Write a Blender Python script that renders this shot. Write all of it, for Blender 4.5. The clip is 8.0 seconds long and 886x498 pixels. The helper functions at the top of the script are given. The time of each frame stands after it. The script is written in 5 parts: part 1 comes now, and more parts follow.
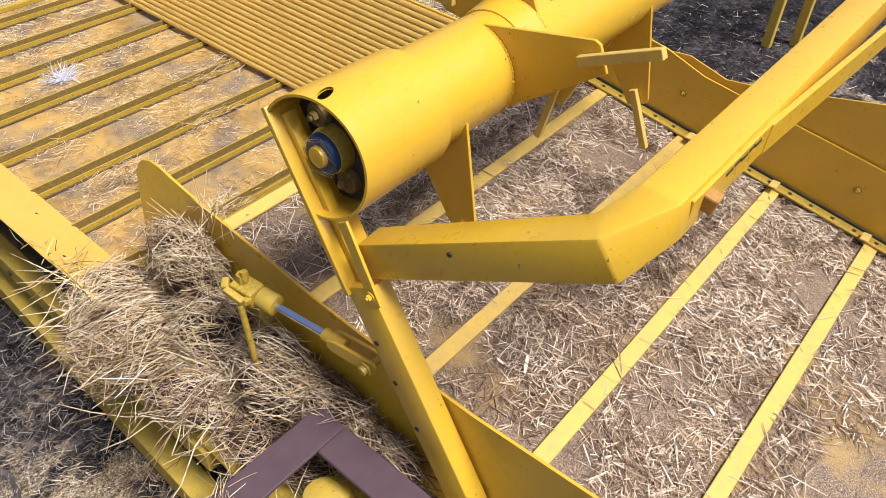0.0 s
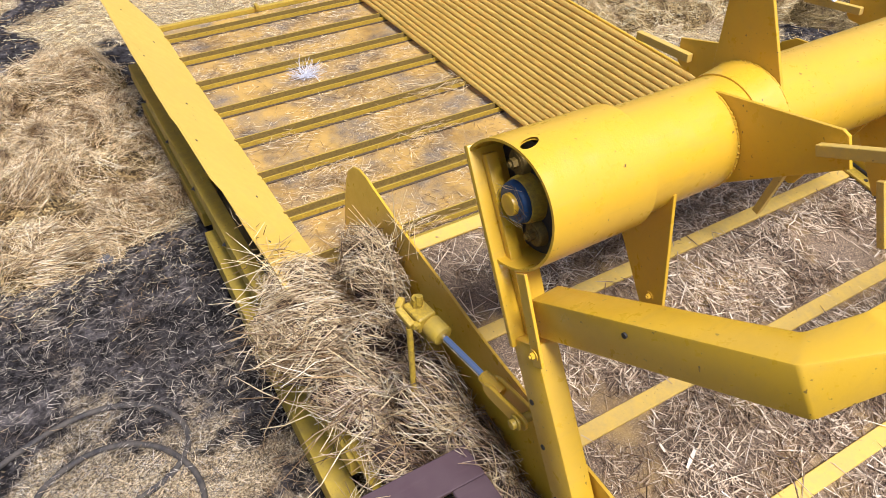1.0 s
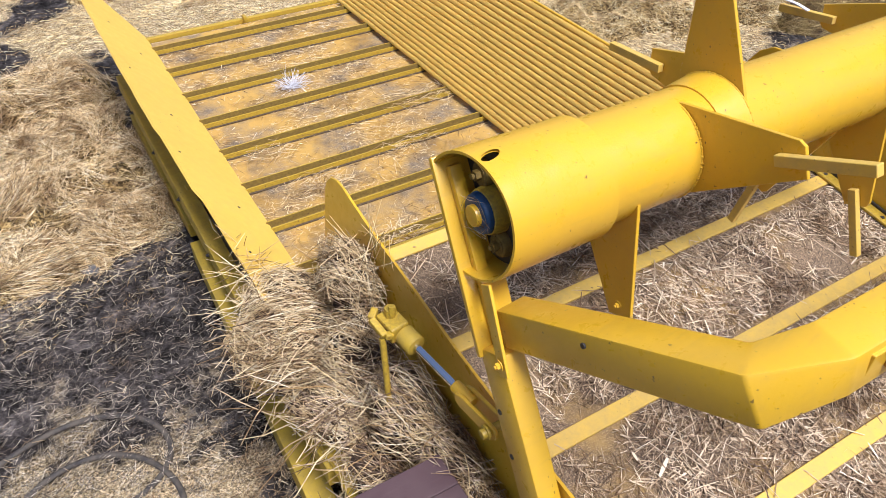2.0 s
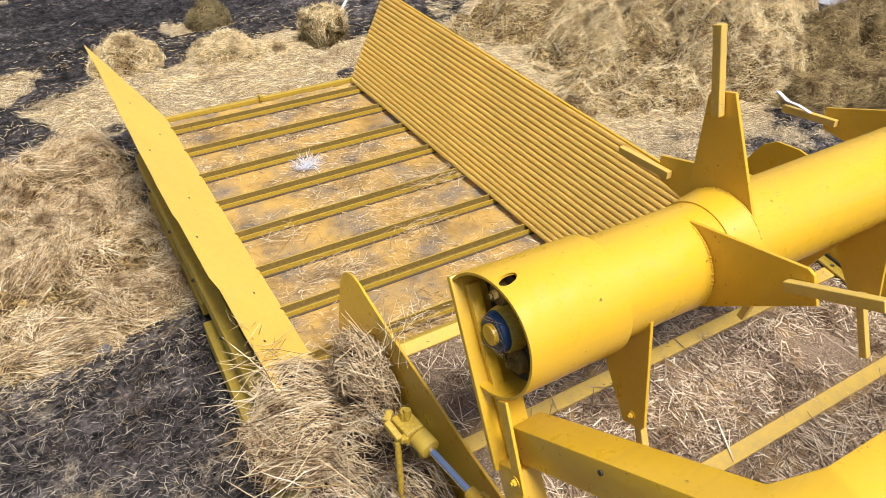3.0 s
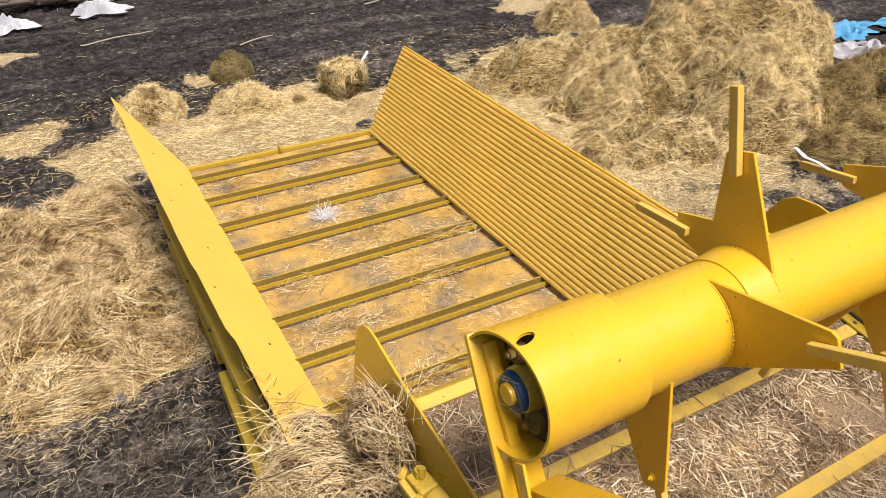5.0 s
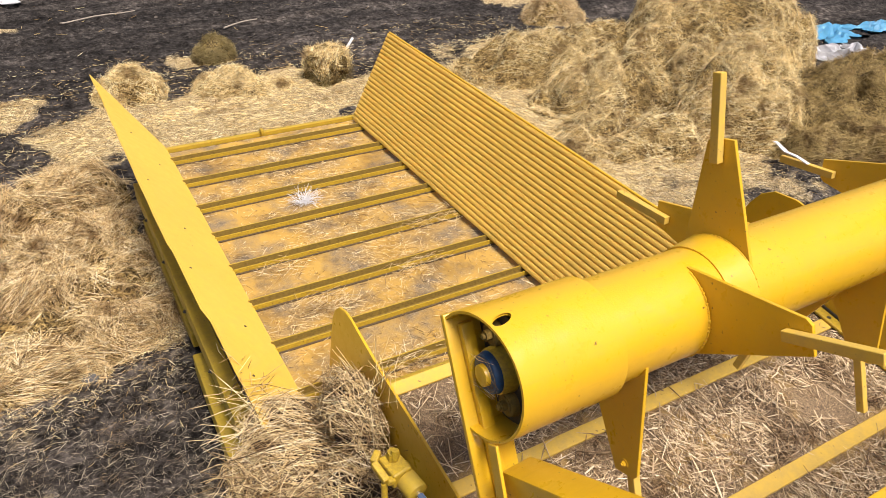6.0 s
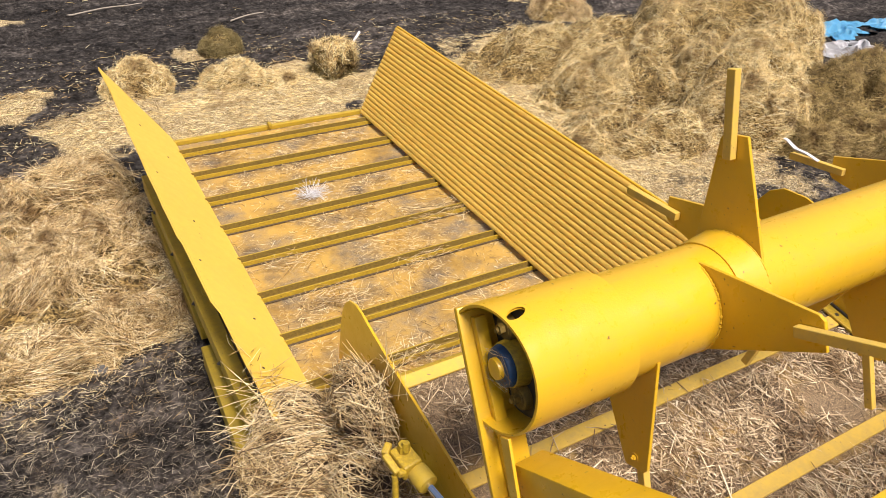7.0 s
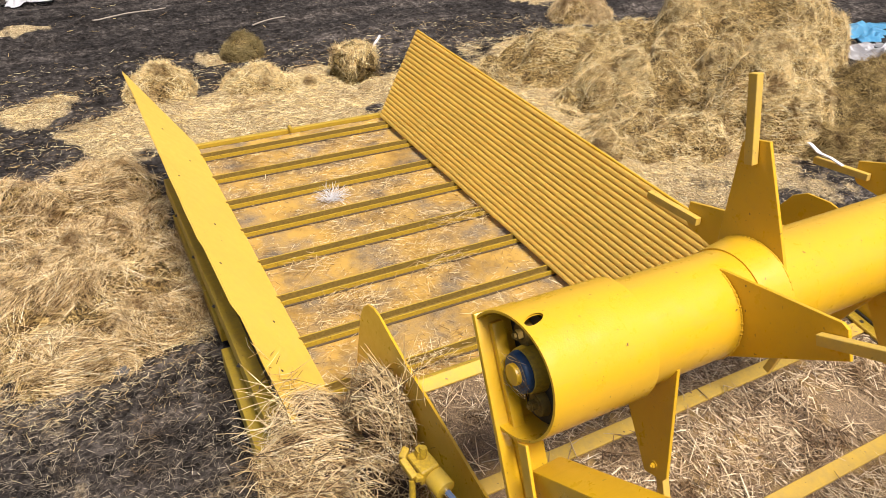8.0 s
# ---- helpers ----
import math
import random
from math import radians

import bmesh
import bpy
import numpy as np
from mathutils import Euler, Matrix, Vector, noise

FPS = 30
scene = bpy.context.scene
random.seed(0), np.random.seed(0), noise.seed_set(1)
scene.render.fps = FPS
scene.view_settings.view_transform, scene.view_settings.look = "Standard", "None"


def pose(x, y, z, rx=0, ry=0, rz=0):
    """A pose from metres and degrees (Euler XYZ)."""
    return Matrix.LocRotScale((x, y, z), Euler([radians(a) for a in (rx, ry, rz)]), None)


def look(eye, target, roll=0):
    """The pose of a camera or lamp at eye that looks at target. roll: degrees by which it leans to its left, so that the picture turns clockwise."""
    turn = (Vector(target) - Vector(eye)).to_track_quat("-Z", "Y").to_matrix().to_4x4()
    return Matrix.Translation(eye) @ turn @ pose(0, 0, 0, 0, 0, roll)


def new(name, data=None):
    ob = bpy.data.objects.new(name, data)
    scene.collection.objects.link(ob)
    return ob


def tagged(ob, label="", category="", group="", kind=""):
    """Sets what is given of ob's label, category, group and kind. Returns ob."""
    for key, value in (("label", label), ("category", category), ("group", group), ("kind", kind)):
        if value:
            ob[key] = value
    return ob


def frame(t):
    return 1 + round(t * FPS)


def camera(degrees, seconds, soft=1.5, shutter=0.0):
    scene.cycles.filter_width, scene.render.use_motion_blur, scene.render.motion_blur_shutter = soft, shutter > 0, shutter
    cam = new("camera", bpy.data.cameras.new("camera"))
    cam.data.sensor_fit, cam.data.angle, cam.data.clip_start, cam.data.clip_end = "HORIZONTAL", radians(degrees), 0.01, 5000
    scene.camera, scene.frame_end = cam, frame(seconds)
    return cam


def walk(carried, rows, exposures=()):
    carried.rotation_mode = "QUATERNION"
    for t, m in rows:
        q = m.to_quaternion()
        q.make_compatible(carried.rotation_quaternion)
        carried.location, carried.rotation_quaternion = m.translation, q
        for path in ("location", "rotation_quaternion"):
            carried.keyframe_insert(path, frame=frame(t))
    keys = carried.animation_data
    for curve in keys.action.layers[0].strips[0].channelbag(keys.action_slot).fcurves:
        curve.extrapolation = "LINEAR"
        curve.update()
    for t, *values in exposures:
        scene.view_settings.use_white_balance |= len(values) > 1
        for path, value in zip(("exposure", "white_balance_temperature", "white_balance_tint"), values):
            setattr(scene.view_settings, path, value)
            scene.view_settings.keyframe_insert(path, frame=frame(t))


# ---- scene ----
cam = camera(62.7, 8.0, soft=0.6)
PATH = [
    (0, (-0.727, 0.462, 1.863), (0.43, 1.376, 0.511), 3.1),
    (0.5, (-0.64, 0.406, 1.881), (0.242, 1.599, 0.54), 1.1),
    (1, (-0.647, 0.512, 1.879), (0.132, 1.791, 0.554), 1.1),
    (2.3, (-0.567, 0.466, 1.897), (0.223, 1.77, 0.602), 0.5),
    (2.5, (-0.562, 0.472, 1.902), (0.236, 1.796, 0.633), 0.5),
    (3, (-0.585, 0.533, 2.027), (0.235, 1.909, 0.83), 0.8),
    (3.5, (-0.591, 0.556, 2.053), (0.228, 1.99, 0.925), 0.6),
    (4, (-0.587, 0.562, 2.057), (0.222, 2.024, 0.958), 0.1),
    (4.5, (-0.585, 0.555, 2.056), (0.224, 2.024, 0.966), -0.1),
    (6, (-0.576, 0.54, 2.012), (0.282, 1.968, 0.906), 2.8),
    (6.5, (-0.595, 0.54, 2.008), (0.268, 1.959, 0.894), 3.5),
    (7, (-0.602, 0.544, 2.015), (0.246, 1.968, 0.897), 3.1),
    (7.5, (-0.599, 0.544, 2.018), (0.236, 1.979, 0.902), 2.7),
    (8, (-0.597, 0.546, 2.018), (0.206, 2.0, 0.904), 2.3),
]
EXPOSE = 0.38
walk(cam, [(t, look(eye, target, roll)) for t, eye, target, roll in PATH],
     [(0, EXPOSE, 5550, 20), (1, EXPOSE, 5450, 20), (2.5, EXPOSE, 5550, 18), (3.5, EXPOSE, 6050, 15), (4.5, EXPOSE, 6300, 15), (6, EXPOSE, 6550, 16), (8, EXPOSE, 6550, 16)])

# ---- world and light ----
GROUND = -0.5
SUN_EL, SUN_AZ = 63.0, 174.0      # degrees; azimuth from +y towards +x
world = bpy.data.worlds.new("sky")
scene.world = world
world.use_nodes = True
wn = world.node_tree.nodes
sky = wn.new("ShaderNodeTexSky")
sky.sky_type = "NISHITA"
sky.sun_disc = False
sky.sun_elevation, sky.sun_rotation = radians(SUN_EL), radians(SUN_AZ)
sky.dust_density, sky.air_density = 4.0, 1.2
world.node_tree.links.new(sky.outputs[0], wn["Background"].inputs[0])
wn["Background"].inputs[1].default_value = 0.074
sun = new("sun", bpy.data.lights.new("sun", "SUN"))
sun.data.energy, sun.data.angle, sun.data.color = 4.5, radians(20), (1.0, 0.95, 0.87)
el, az = radians(SUN_EL), radians(SUN_AZ)
sun_from = Vector((math.sin(az) * math.cos(el), math.cos(az) * math.cos(el), math.sin(el)))
sun.matrix_world = look(sun_from * 30, (0, 0, 0))


# ---- materials ----
def material(name):
    m = bpy.data.materials.new(name)
    m.use_nodes = True
    return m, m.node_tree.nodes, m.node_tree.links, m.node_tree.nodes["Principled BSDF"]


def noise_node(nodes, links, scale, detail=6.0, rough=0.6, vec=None):
    n = nodes.new("ShaderNodeTexNoise")
    n.inputs["Scale"].default_value, n.inputs["Detail"].default_value, n.inputs["Roughness"].default_value = scale, detail, rough
    if vec is not None:
        links.new(vec, n.inputs["Vector"])
    return n


def ramp(nodes, links, fac, stops):
    r = nodes.new("ShaderNodeValToRGB")
    while len(r.color_ramp.elements) < len(stops):
        r.color_ramp.elements.new(0.5)
    for e, (p, c) in zip(r.color_ramp.elements, stops):
        e.position, e.color = p, (*c, 1) if len(c) == 3 else c
    links.new(fac, r.inputs[0])
    return r


def mix(nodes, links, fac, a, b, kind="MIX"):
    n = nodes.new("ShaderNodeMix")
    n.data_type, n.blend_type = "RGBA", kind
    for sock, v in ((n.inputs[0], fac), (n.inputs[6], a), (n.inputs[7], b)):
        if isinstance(v, (int, float)):
            sock.default_value = v
        elif isinstance(v, tuple):
            sock.default_value = (*v, 1)
        else:
            links.new(v, sock)
    return n.outputs[2]


def bump(nodes, links, bsdf, height, strength, distance=0.01):
    b = nodes.new("ShaderNodeBump")
    b.inputs["Strength"].default_value, b.inputs["Distance"].default_value = strength, distance
    links.new(height, b.inputs["Height"])
    links.new(b.outputs[0], bsdf.inputs["Normal"])


def world_vec(nodes):
    return nodes.new("ShaderNodeNewGeometry").outputs["Position"]


def paint(name, base, dirt, amount, rough=0.42, grain=24.0, chips=0.76):
    """Sprayed machine paint: slightly uneven colour, dust in patches, small dark chips."""
    m, n, l, b = material(name)
    v = world_vec(n)
    big, small, chip = noise_node(n, l, 2.2, vec=v), noise_node(n, l, grain, 8.0, 0.7, v), noise_node(n, l, 85.0, 2.0, vec=v)
    tone = mix(n, l, big.outputs[0], tuple(c * 0.88 for c in base), tuple(min(1, c * 1.1) for c in base))
    dust = ramp(n, l, small.outputs[0], [(0.5 - 0.25 * amount, (0, 0, 0)), (0.85 - 0.3 * amount, (1, 1, 1))])
    lvl = n.new("ShaderNodeMath")
    lvl.operation = "MULTIPLY"
    l.new(dust.outputs[0], lvl.inputs[0])
    lvl.inputs[1].default_value = amount
    col = mix(n, l, lvl.outputs[0], tone, dirt)
    # long thin dust runs and rubbed streaks
    run = n.new("ShaderNodeMapping")
    run.inputs["Rotation"].default_value = (radians(20), radians(35), radians(15))
    run.inputs["Scale"].default_value = (3.0, 26.0, 26.0)
    l.new(v, run.inputs["Vector"])
    streak = ramp(n, l, noise_node(n, l, 2.4, 5.0, 0.65, run.outputs[0]).outputs[0], [(0.56, (0, 0, 0)), (0.74, (0.45, 0.45, 0.45))])
    col = mix(n, l, streak.outputs[0], col, mix(n, l, 0.5, tone, dirt))
    spots = ramp(n, l, chip.outputs[0], [(chips, (0, 0, 0)), (chips + 0.03, (1, 1, 1))])
    few = ramp(n, l, noise_node(n, l, 5.0, 4.0, vec=v).outputs[0], [(0.42, (0, 0, 0)), (0.6, (1, 1, 1))])
    spots = mix(n, l, 1.0, spots.outputs[0], few.outputs[0], "MULTIPLY")
    col = mix(n, l, spots, col, (0.10, 0.06, 0.025))
    l.new(col, b.inputs["Base Color"])
    r = ramp(n, l, small.outputs[0], [(0.3, (rough - 0.08,) * 3), (0.75, (rough + 0.2,) * 3)])
    l.new(r.outputs[0], b.inputs["Roughness"])
    bump(n, l, b, noise_node(n, l, 160.0, 3.0, vec=v).outputs[0], 0.08, 0.004)
    return m


YEL = (0.68, 0.40, 0.014)
yellow = paint("yellow_paint", YEL, (0.42, 0.26, 0.07), 0.17, 0.30, 24.0, 0.70)
yellow_sheet = paint("pale_yellow_paint", (0.75, 0.485, 0.065), (0.60, 0.42, 0.15), 0.3, 0.48, 24.0, 0.72)
yellow.node_tree.nodes["Principled BSDF"].inputs["Coat Weight"].default_value = 0.3
yellow.node_tree.nodes["Principled BSDF"].inputs["Coat Roughness"].default_value = 0.28
rib_sheet = paint("ribbed_sheet_paint", (0.86, 0.60, 0.125), (0.64, 0.44, 0.14), 0.25, 0.5, 30.0, 0.73)
dark_olive_paint = paint("dark_olive_paint", (0.25, 0.16, 0.02), (0.075, 0.047, 0.016), 0.65, 0.7, 90.0, 0.66)
# dusty paint, darkened further to carry the shade on rails and lower beam
yellow_dusty_shaded = paint("dusty_shaded_yellow_paint", (0.54, 0.36, 0.025), (0.28, 0.20, 0.07), 0.45, 0.6, 24.0, 0.68)
yellow_slat = paint("worn_yellow_paint", (0.52, 0.345, 0.02), (0.16, 0.10, 0.026), 0.6, 0.45, 110.0, 0.66)
yellow_bar = paint("flat_bar_yellow_paint", (0.66, 0.43, 0.06), (0.40, 0.28, 0.11), 0.5, 0.55, 30.0, 0.70)
brown_steel = paint("brown_primer", (0.075, 0.04, 0.04), (0.13, 0.09, 0.08), 0.3, 0.6)
blue_paint = paint("blue_bearing_paint", (0.012, 0.065, 0.16), (0.02, 0.025, 0.035), 0.55, 0.4, 60.0, 0.62)
# dark steel; also paints the shade in holes, shield and side gap
steel_and_shade = paint("greasy_steel_and_shade", (0.03, 0.025, 0.02), (0.08, 0.06, 0.04), 0.4, 0.5)
black_rubber = paint("black_rubber", (0.03, 0.025, 0.02), (0.16, 0.13, 0.09), 0.6, 0.75)
rust_nub = paint("rusty_yellow_steel", (0.50, 0.26, 0.03), (0.22, 0.09, 0.025), 0.7, 0.6, 60.0, 0.62)
chrome, n_, l_, b_ = material("chrome")
b_.inputs["Base Color"].default_value = (0.75, 0.76, 0.8, 1)
b_.inputs["Metallic"].default_value, b_.inputs["Roughness"].default_value = 1.0, 0.14


def floor_material(name, cover, bare, damp, husk):
    """Conveyor floor sheet: worn paint under chaff and dark dirt."""
    m, n, l, b = material(name)
    v = world_vec(n)
    big = noise_node(n, l, 4.5, 8.0, 0.65, v)
    fine = noise_node(n, l, 70.0, 6.0, 0.7, v)
    speck = noise_node(n, l, 240.0, 3.0, 0.7, v)
    chaff = ramp(n, l, speck.outputs[0], [(0.36, husk[0]), (0.52, husk[1]), (0.68, husk[2])])
    sheet = mix(n, l, fine.outputs[0], tuple(c * 0.75 for c in bare), bare)
    mask = ramp(n, l, big.outputs[0], [(cover - 0.1, (1, 1, 1)), (cover + 0.1, (0, 0, 0))])
    brk = mix(n, l, 0.35, mask.outputs[0], fine.outputs[0], "OVERLAY")
    col = mix(n, l, brk, chaff.outputs[0], sheet)
    wet = ramp(n, l, noise_node(n, l, 3.1, 7.0, 0.7, v).outputs[0], [(0.5, (1, 1, 1)), (0.66, (1 - damp, 1 - 1.08 * damp, 1 - 1.12 * damp))])
    col = mix(n, l, 1.0, col, wet.outputs[0], "MULTIPLY")
    l.new(col, b.inputs["Base Color"])
    b.inputs["Roughness"].default_value = 0.7
    bump(n, l, b, speck.outputs[0], 0.25, 0.006)
    return m


far_floor = floor_material("worn_bed_sheet", 0.53, (0.53, 0.32, 0.065), 0.48, ((0.055, 0.038, 0.02), (0.21, 0.155, 0.09), (0.50, 0.40, 0.26)))
near_floor = floor_material("chaff_covered_sheet", 0.40, (0.46, 0.29, 0.075), 0.55, ((0.05, 0.031, 0.016), (0.20, 0.132, 0.068), (0.55, 0.41, 0.23)))


def n_mul(nodes, links, a, b):
    return mix(nodes, links, 1.0, a, b, "MULTIPLY")


def straw_material(name, stops, rough=0.55):
    m, n, l, b = material(name)
    g = n.new("ShaderNodeNewGeometry")
    r = ramp(n, l, g.outputs["Random Per Island"], stops)
    t = noise_node(n, l, 90.0, 2.0, vec=g.outputs["Position"])
    tuft_shade = ramp(n, l, noise_node(n, l, 5.5, 5.0, 0.68, g.outputs["Position"]).outputs[0], [(0.38, (0.42, 0.35, 0.28)), (0.49, (1, 1, 1))])   # dark blotches stand for the shade between overhanging tufts
    r = n_mul(n, l, r.outputs[0], tuft_shade.outputs[0])
    col = mix(n, l, t.outputs[0], r, (0.97, 0.96, 0.93), "MULTIPLY")
    l.new(col, b.inputs["Base Color"])
    b.inputs["Roughness"].default_value = rough
    b.inputs["Specular IOR Level"].default_value = 0.35
    return m


GOLD = [(0.0, (0.10, 0.06, 0.022)), (0.22, (0.42, 0.27, 0.095)), (0.42, (0.90, 0.66, 0.28)), (0.8, (0.98, 0.85, 0.48)), (1.0, (0.98, 0.91, 0.62))]
TAWNY = [(0.0, (0.09, 0.055, 0.025)), (0.28, (0.32, 0.21, 0.095)), (0.5, (0.76, 0.56, 0.29)), (0.82, (0.91, 0.73, 0.42)), (1.0, (0.96, 0.84, 0.58))]
PALE = [(0.0, (0.08, 0.045, 0.02)), (0.22, (0.36, 0.225, 0.085)), (0.48, (0.76, 0.56, 0.265)), (0.85, (0.90, 0.74, 0.43)), (1.0, (0.96, 0.87, 0.63))]
ASHEN = [(0.0, (0.03, 0.024, 0.018)), (0.4, (0.14, 0.115, 0.085)), (0.75, (0.42, 0.35, 0.25)), (1.0, (0.84, 0.74, 0.55))]
OLIVE = [(0.0, (0.10, 0.08, 0.03)), (0.5, (0.25, 0.19, 0.07)), (1.0, (0.40, 0.31, 0.13))]
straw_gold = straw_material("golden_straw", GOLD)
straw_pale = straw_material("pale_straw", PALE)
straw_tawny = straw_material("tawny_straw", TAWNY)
# duller grey-brown stalks for the strip left of the machine
straw_ashen = straw_material("grey_brown_straw", ASHEN)
straw_olive = straw_material("olive_straw", OLIVE)
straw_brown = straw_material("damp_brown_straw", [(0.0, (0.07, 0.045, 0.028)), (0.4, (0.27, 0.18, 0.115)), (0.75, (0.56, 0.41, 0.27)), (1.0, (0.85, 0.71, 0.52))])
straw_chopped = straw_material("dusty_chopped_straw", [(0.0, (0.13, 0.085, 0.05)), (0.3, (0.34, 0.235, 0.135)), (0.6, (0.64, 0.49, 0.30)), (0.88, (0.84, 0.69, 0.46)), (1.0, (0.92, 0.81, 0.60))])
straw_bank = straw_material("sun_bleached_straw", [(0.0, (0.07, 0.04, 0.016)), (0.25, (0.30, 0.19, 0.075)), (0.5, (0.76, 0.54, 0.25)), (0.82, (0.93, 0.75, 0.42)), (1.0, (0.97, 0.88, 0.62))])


def clods(nodes, links, vec, scale):
    n = nodes.new("ShaderNodeTexVoronoi")
    n.inputs["Scale"].default_value = scale
    links.new(vec, n.inputs["Vector"])
    return n.outputs["Distance"]


def soil_material():
    m, n, l, b = material("dark_soil")
    v = world_vec(n)
    litter = n.new("ShaderNodeAttribute")
    litter.attribute_name = "litter"
    big, mid, fine = noise_node(n, l, 0.9, 6.0, 0.6, v), noise_node(n, l, 9.0, 8.0, 0.7, v), noise_node(n, l, 110.0, 4.0, 0.75, v)
    clod = noise_node(n, l, 38.0, 6.0, 0.75, v)
    turn = n.new("ShaderNodeMapping")
    turn.vector_type = "TEXTURE"
    turn.inputs["Rotation"].default_value = (0, 0, radians(6))
    turn.inputs["Scale"].default_value = (3.2, 0.42, 1)
    l.new(v, turn.inputs["Vector"])
    ruts = noise_node(n, l, 1.6, 5.0, 0.6, turn.outputs[0])
    tone = mix(n, l, 0.5, mid.outputs[0], clod.outputs[0])
    soil = ramp(n, l, tone, [(0.38, (0.006, 0.005, 0.004)), (0.5, (0.036, 0.031, 0.027)), (0.60, (0.088, 0.077, 0.067)), (0.70, (0.22, 0.195, 0.17))])
    dry = ramp(n, l, ruts.outputs[0], [(0.38, (0.70, 0.70, 0.71)), (0.52, (1.1, 1.1, 1.11)), (0.66, (2.0, 1.97, 1.95))])
    soil2 = mix(n, l, 1.0, soil.outputs[0], dry.outputs[0], "MULTIPLY")
    heavy = noise_node(n, l, 16.0, 6.0, 0.75, v)
    clumpy = ramp(n, l, heavy.outputs[0], [(0.40, (0.6, 0.59, 0.58)), (0.52, (1.15, 1.15, 1.15)), (0.66, (2.1, 2.08, 2.05))])
    soil2 = mix(n, l, 1.0, soil2, clumpy.outputs[0], "MULTIPLY")
    chaff = ramp(n, l, fine.outputs[0], [(0.38, (0.045, 0.030, 0.016)), (0.5, (0.42, 0.31, 0.155)), (0.62, (0.92, 0.76, 0.47))])
    add = n.new("ShaderNodeMath")
    add.operation = "MULTIPLY_ADD"
    l.new(mid.outputs[0], add.inputs[0])
    add.inputs[1].default_value = 0.9
    l.new(litter.outputs["Fac"], add.inputs[2])
    cut = ramp(n, l, add.outputs[0], [(0.78, (0, 0, 0)), (1.05, (1, 1, 1))])
    l.new(mix(n, l, cut.outputs[0], soil2, chaff.outputs[0]), b.inputs["Base Color"])
    b.inputs["Roughness"].default_value = 0.95
    b.inputs["Specular IOR Level"].default_value = 0.12
    bump(n, l, b, mix(n, l, 0.35, mix(n, l, 0.6, mid.outputs[0], clod.outputs[0]), clods(n, l, v, 24.0)), 1.0, 0.07)
    return m


soil = soil_material()


def plain(name, color, rough=0.5, spread=0.2, scale=12.0):
    m, n, l, b = material(name)
    t = noise_node(n, l, scale, 6.0, vec=world_vec(n))
    l.new(mix(n, l, t.outputs[0], tuple(c * (1 - spread) for c in color), tuple(min(1, c * (1 + spread)) for c in color)), b.inputs["Base Color"])
    b.inputs["Roughness"].default_value = rough
    bump(n, l, b, noise_node(n, l, scale * 8, 4.0).outputs[0], 0.2, 0.004)
    return m


white_film = plain("white_plastic_film", (0.78, 0.78, 0.8), 0.35)
blue_film = plain("blue_plastic_film", (0.16, 0.50, 0.75), 0.35)
bark = plain("grey_bark", (0.11, 0.085, 0.065), 0.85, 0.5)
stone_grey = plain("grey_stone", (0.11, 0.105, 0.1), 0.85, 0.4, 30)


# ---- mesh helpers ----
def part(name, bm, mat, parent=None, label="", smooth=False):
    me = bpy.data.meshes.new(name)
    bmesh.ops.recalc_face_normals(bm, faces=bm.faces)
    bm.to_mesh(me)
    bm.free()
    me.materials.append(mat)
    if smooth:
        me.shade_smooth()
        me.set_sharp_from_angle(angle=radians(35))
    ob = new(name, me)
    ob.parent = parent
    if label:
        tagged(ob, label)
    return ob


def thing(name, label, category, at=(0, 0, 0), group="", kind=""):
    ob = new(name)
    ob.location = at
    ob.empty_display_size = 0.1
    return tagged(ob, label, category, group, kind)


def frame_of(a, b, up=(0, 0, 1)):
    """A matrix with its z axis from a to b and its x axis as near to up as it can be."""
    a, b = Vector(a), Vector(b)
    z = (b - a).normalized()
    x = (Vector(up) - Vector(up).dot(z) * z).normalized()
    y = z.cross(x)
    m = Matrix((x, y, z)).transposed().to_4x4()
    m.translation = a
    return m


def box(bm, size, m=Matrix(), bevel=0.0, seg=1):
    r = bmesh.ops.create_cube(bm, size=1, matrix=m @ Matrix.Diagonal((*size, 1)))
    if bevel:
        edges = list({e for v in r["verts"] for e in v.link_edges})
        bmesh.ops.bevel(bm, geom=edges, offset=bevel, segments=seg, affect="EDGES", profile=0.5)
    return bm


def bar_box(bm, a, b, w, h, up=(0, 0, 1), bevel=0.004):
    """A bar from a to b; h is its extent along up, w across."""
    m = frame_of(a, b, up)
    d = (Vector(b) - Vector(a)).length
    return box(bm, (h, w, d), m @ Matrix.Translation((0, 0, d / 2)), bevel, 2)


def cyl(bm, a, b, r, seg=24, r2=None, bevel=0.0):
    d = (Vector(b) - Vector(a)).length
    up = (0, 0, 1) if abs((Vector(b) - Vector(a)).normalized().z) < 0.9 else (1, 0, 0)
    res = bmesh.ops.create_cone(bm, cap_ends=True, segments=seg, radius1=r, radius2=r if r2 is None else r2, depth=d,
                                matrix=frame_of(a, b, up) @ Matrix.Translation((0, 0, d / 2)))
    if bevel:
        rim = [e for e in {e for v in res["verts"] for e in v.link_edges} if any(len(f.verts) > 4 for f in e.link_faces)]
        bmesh.ops.bevel(bm, geom=rim, offset=bevel, segments=2, affect="EDGES", profile=0.5)
    return bm


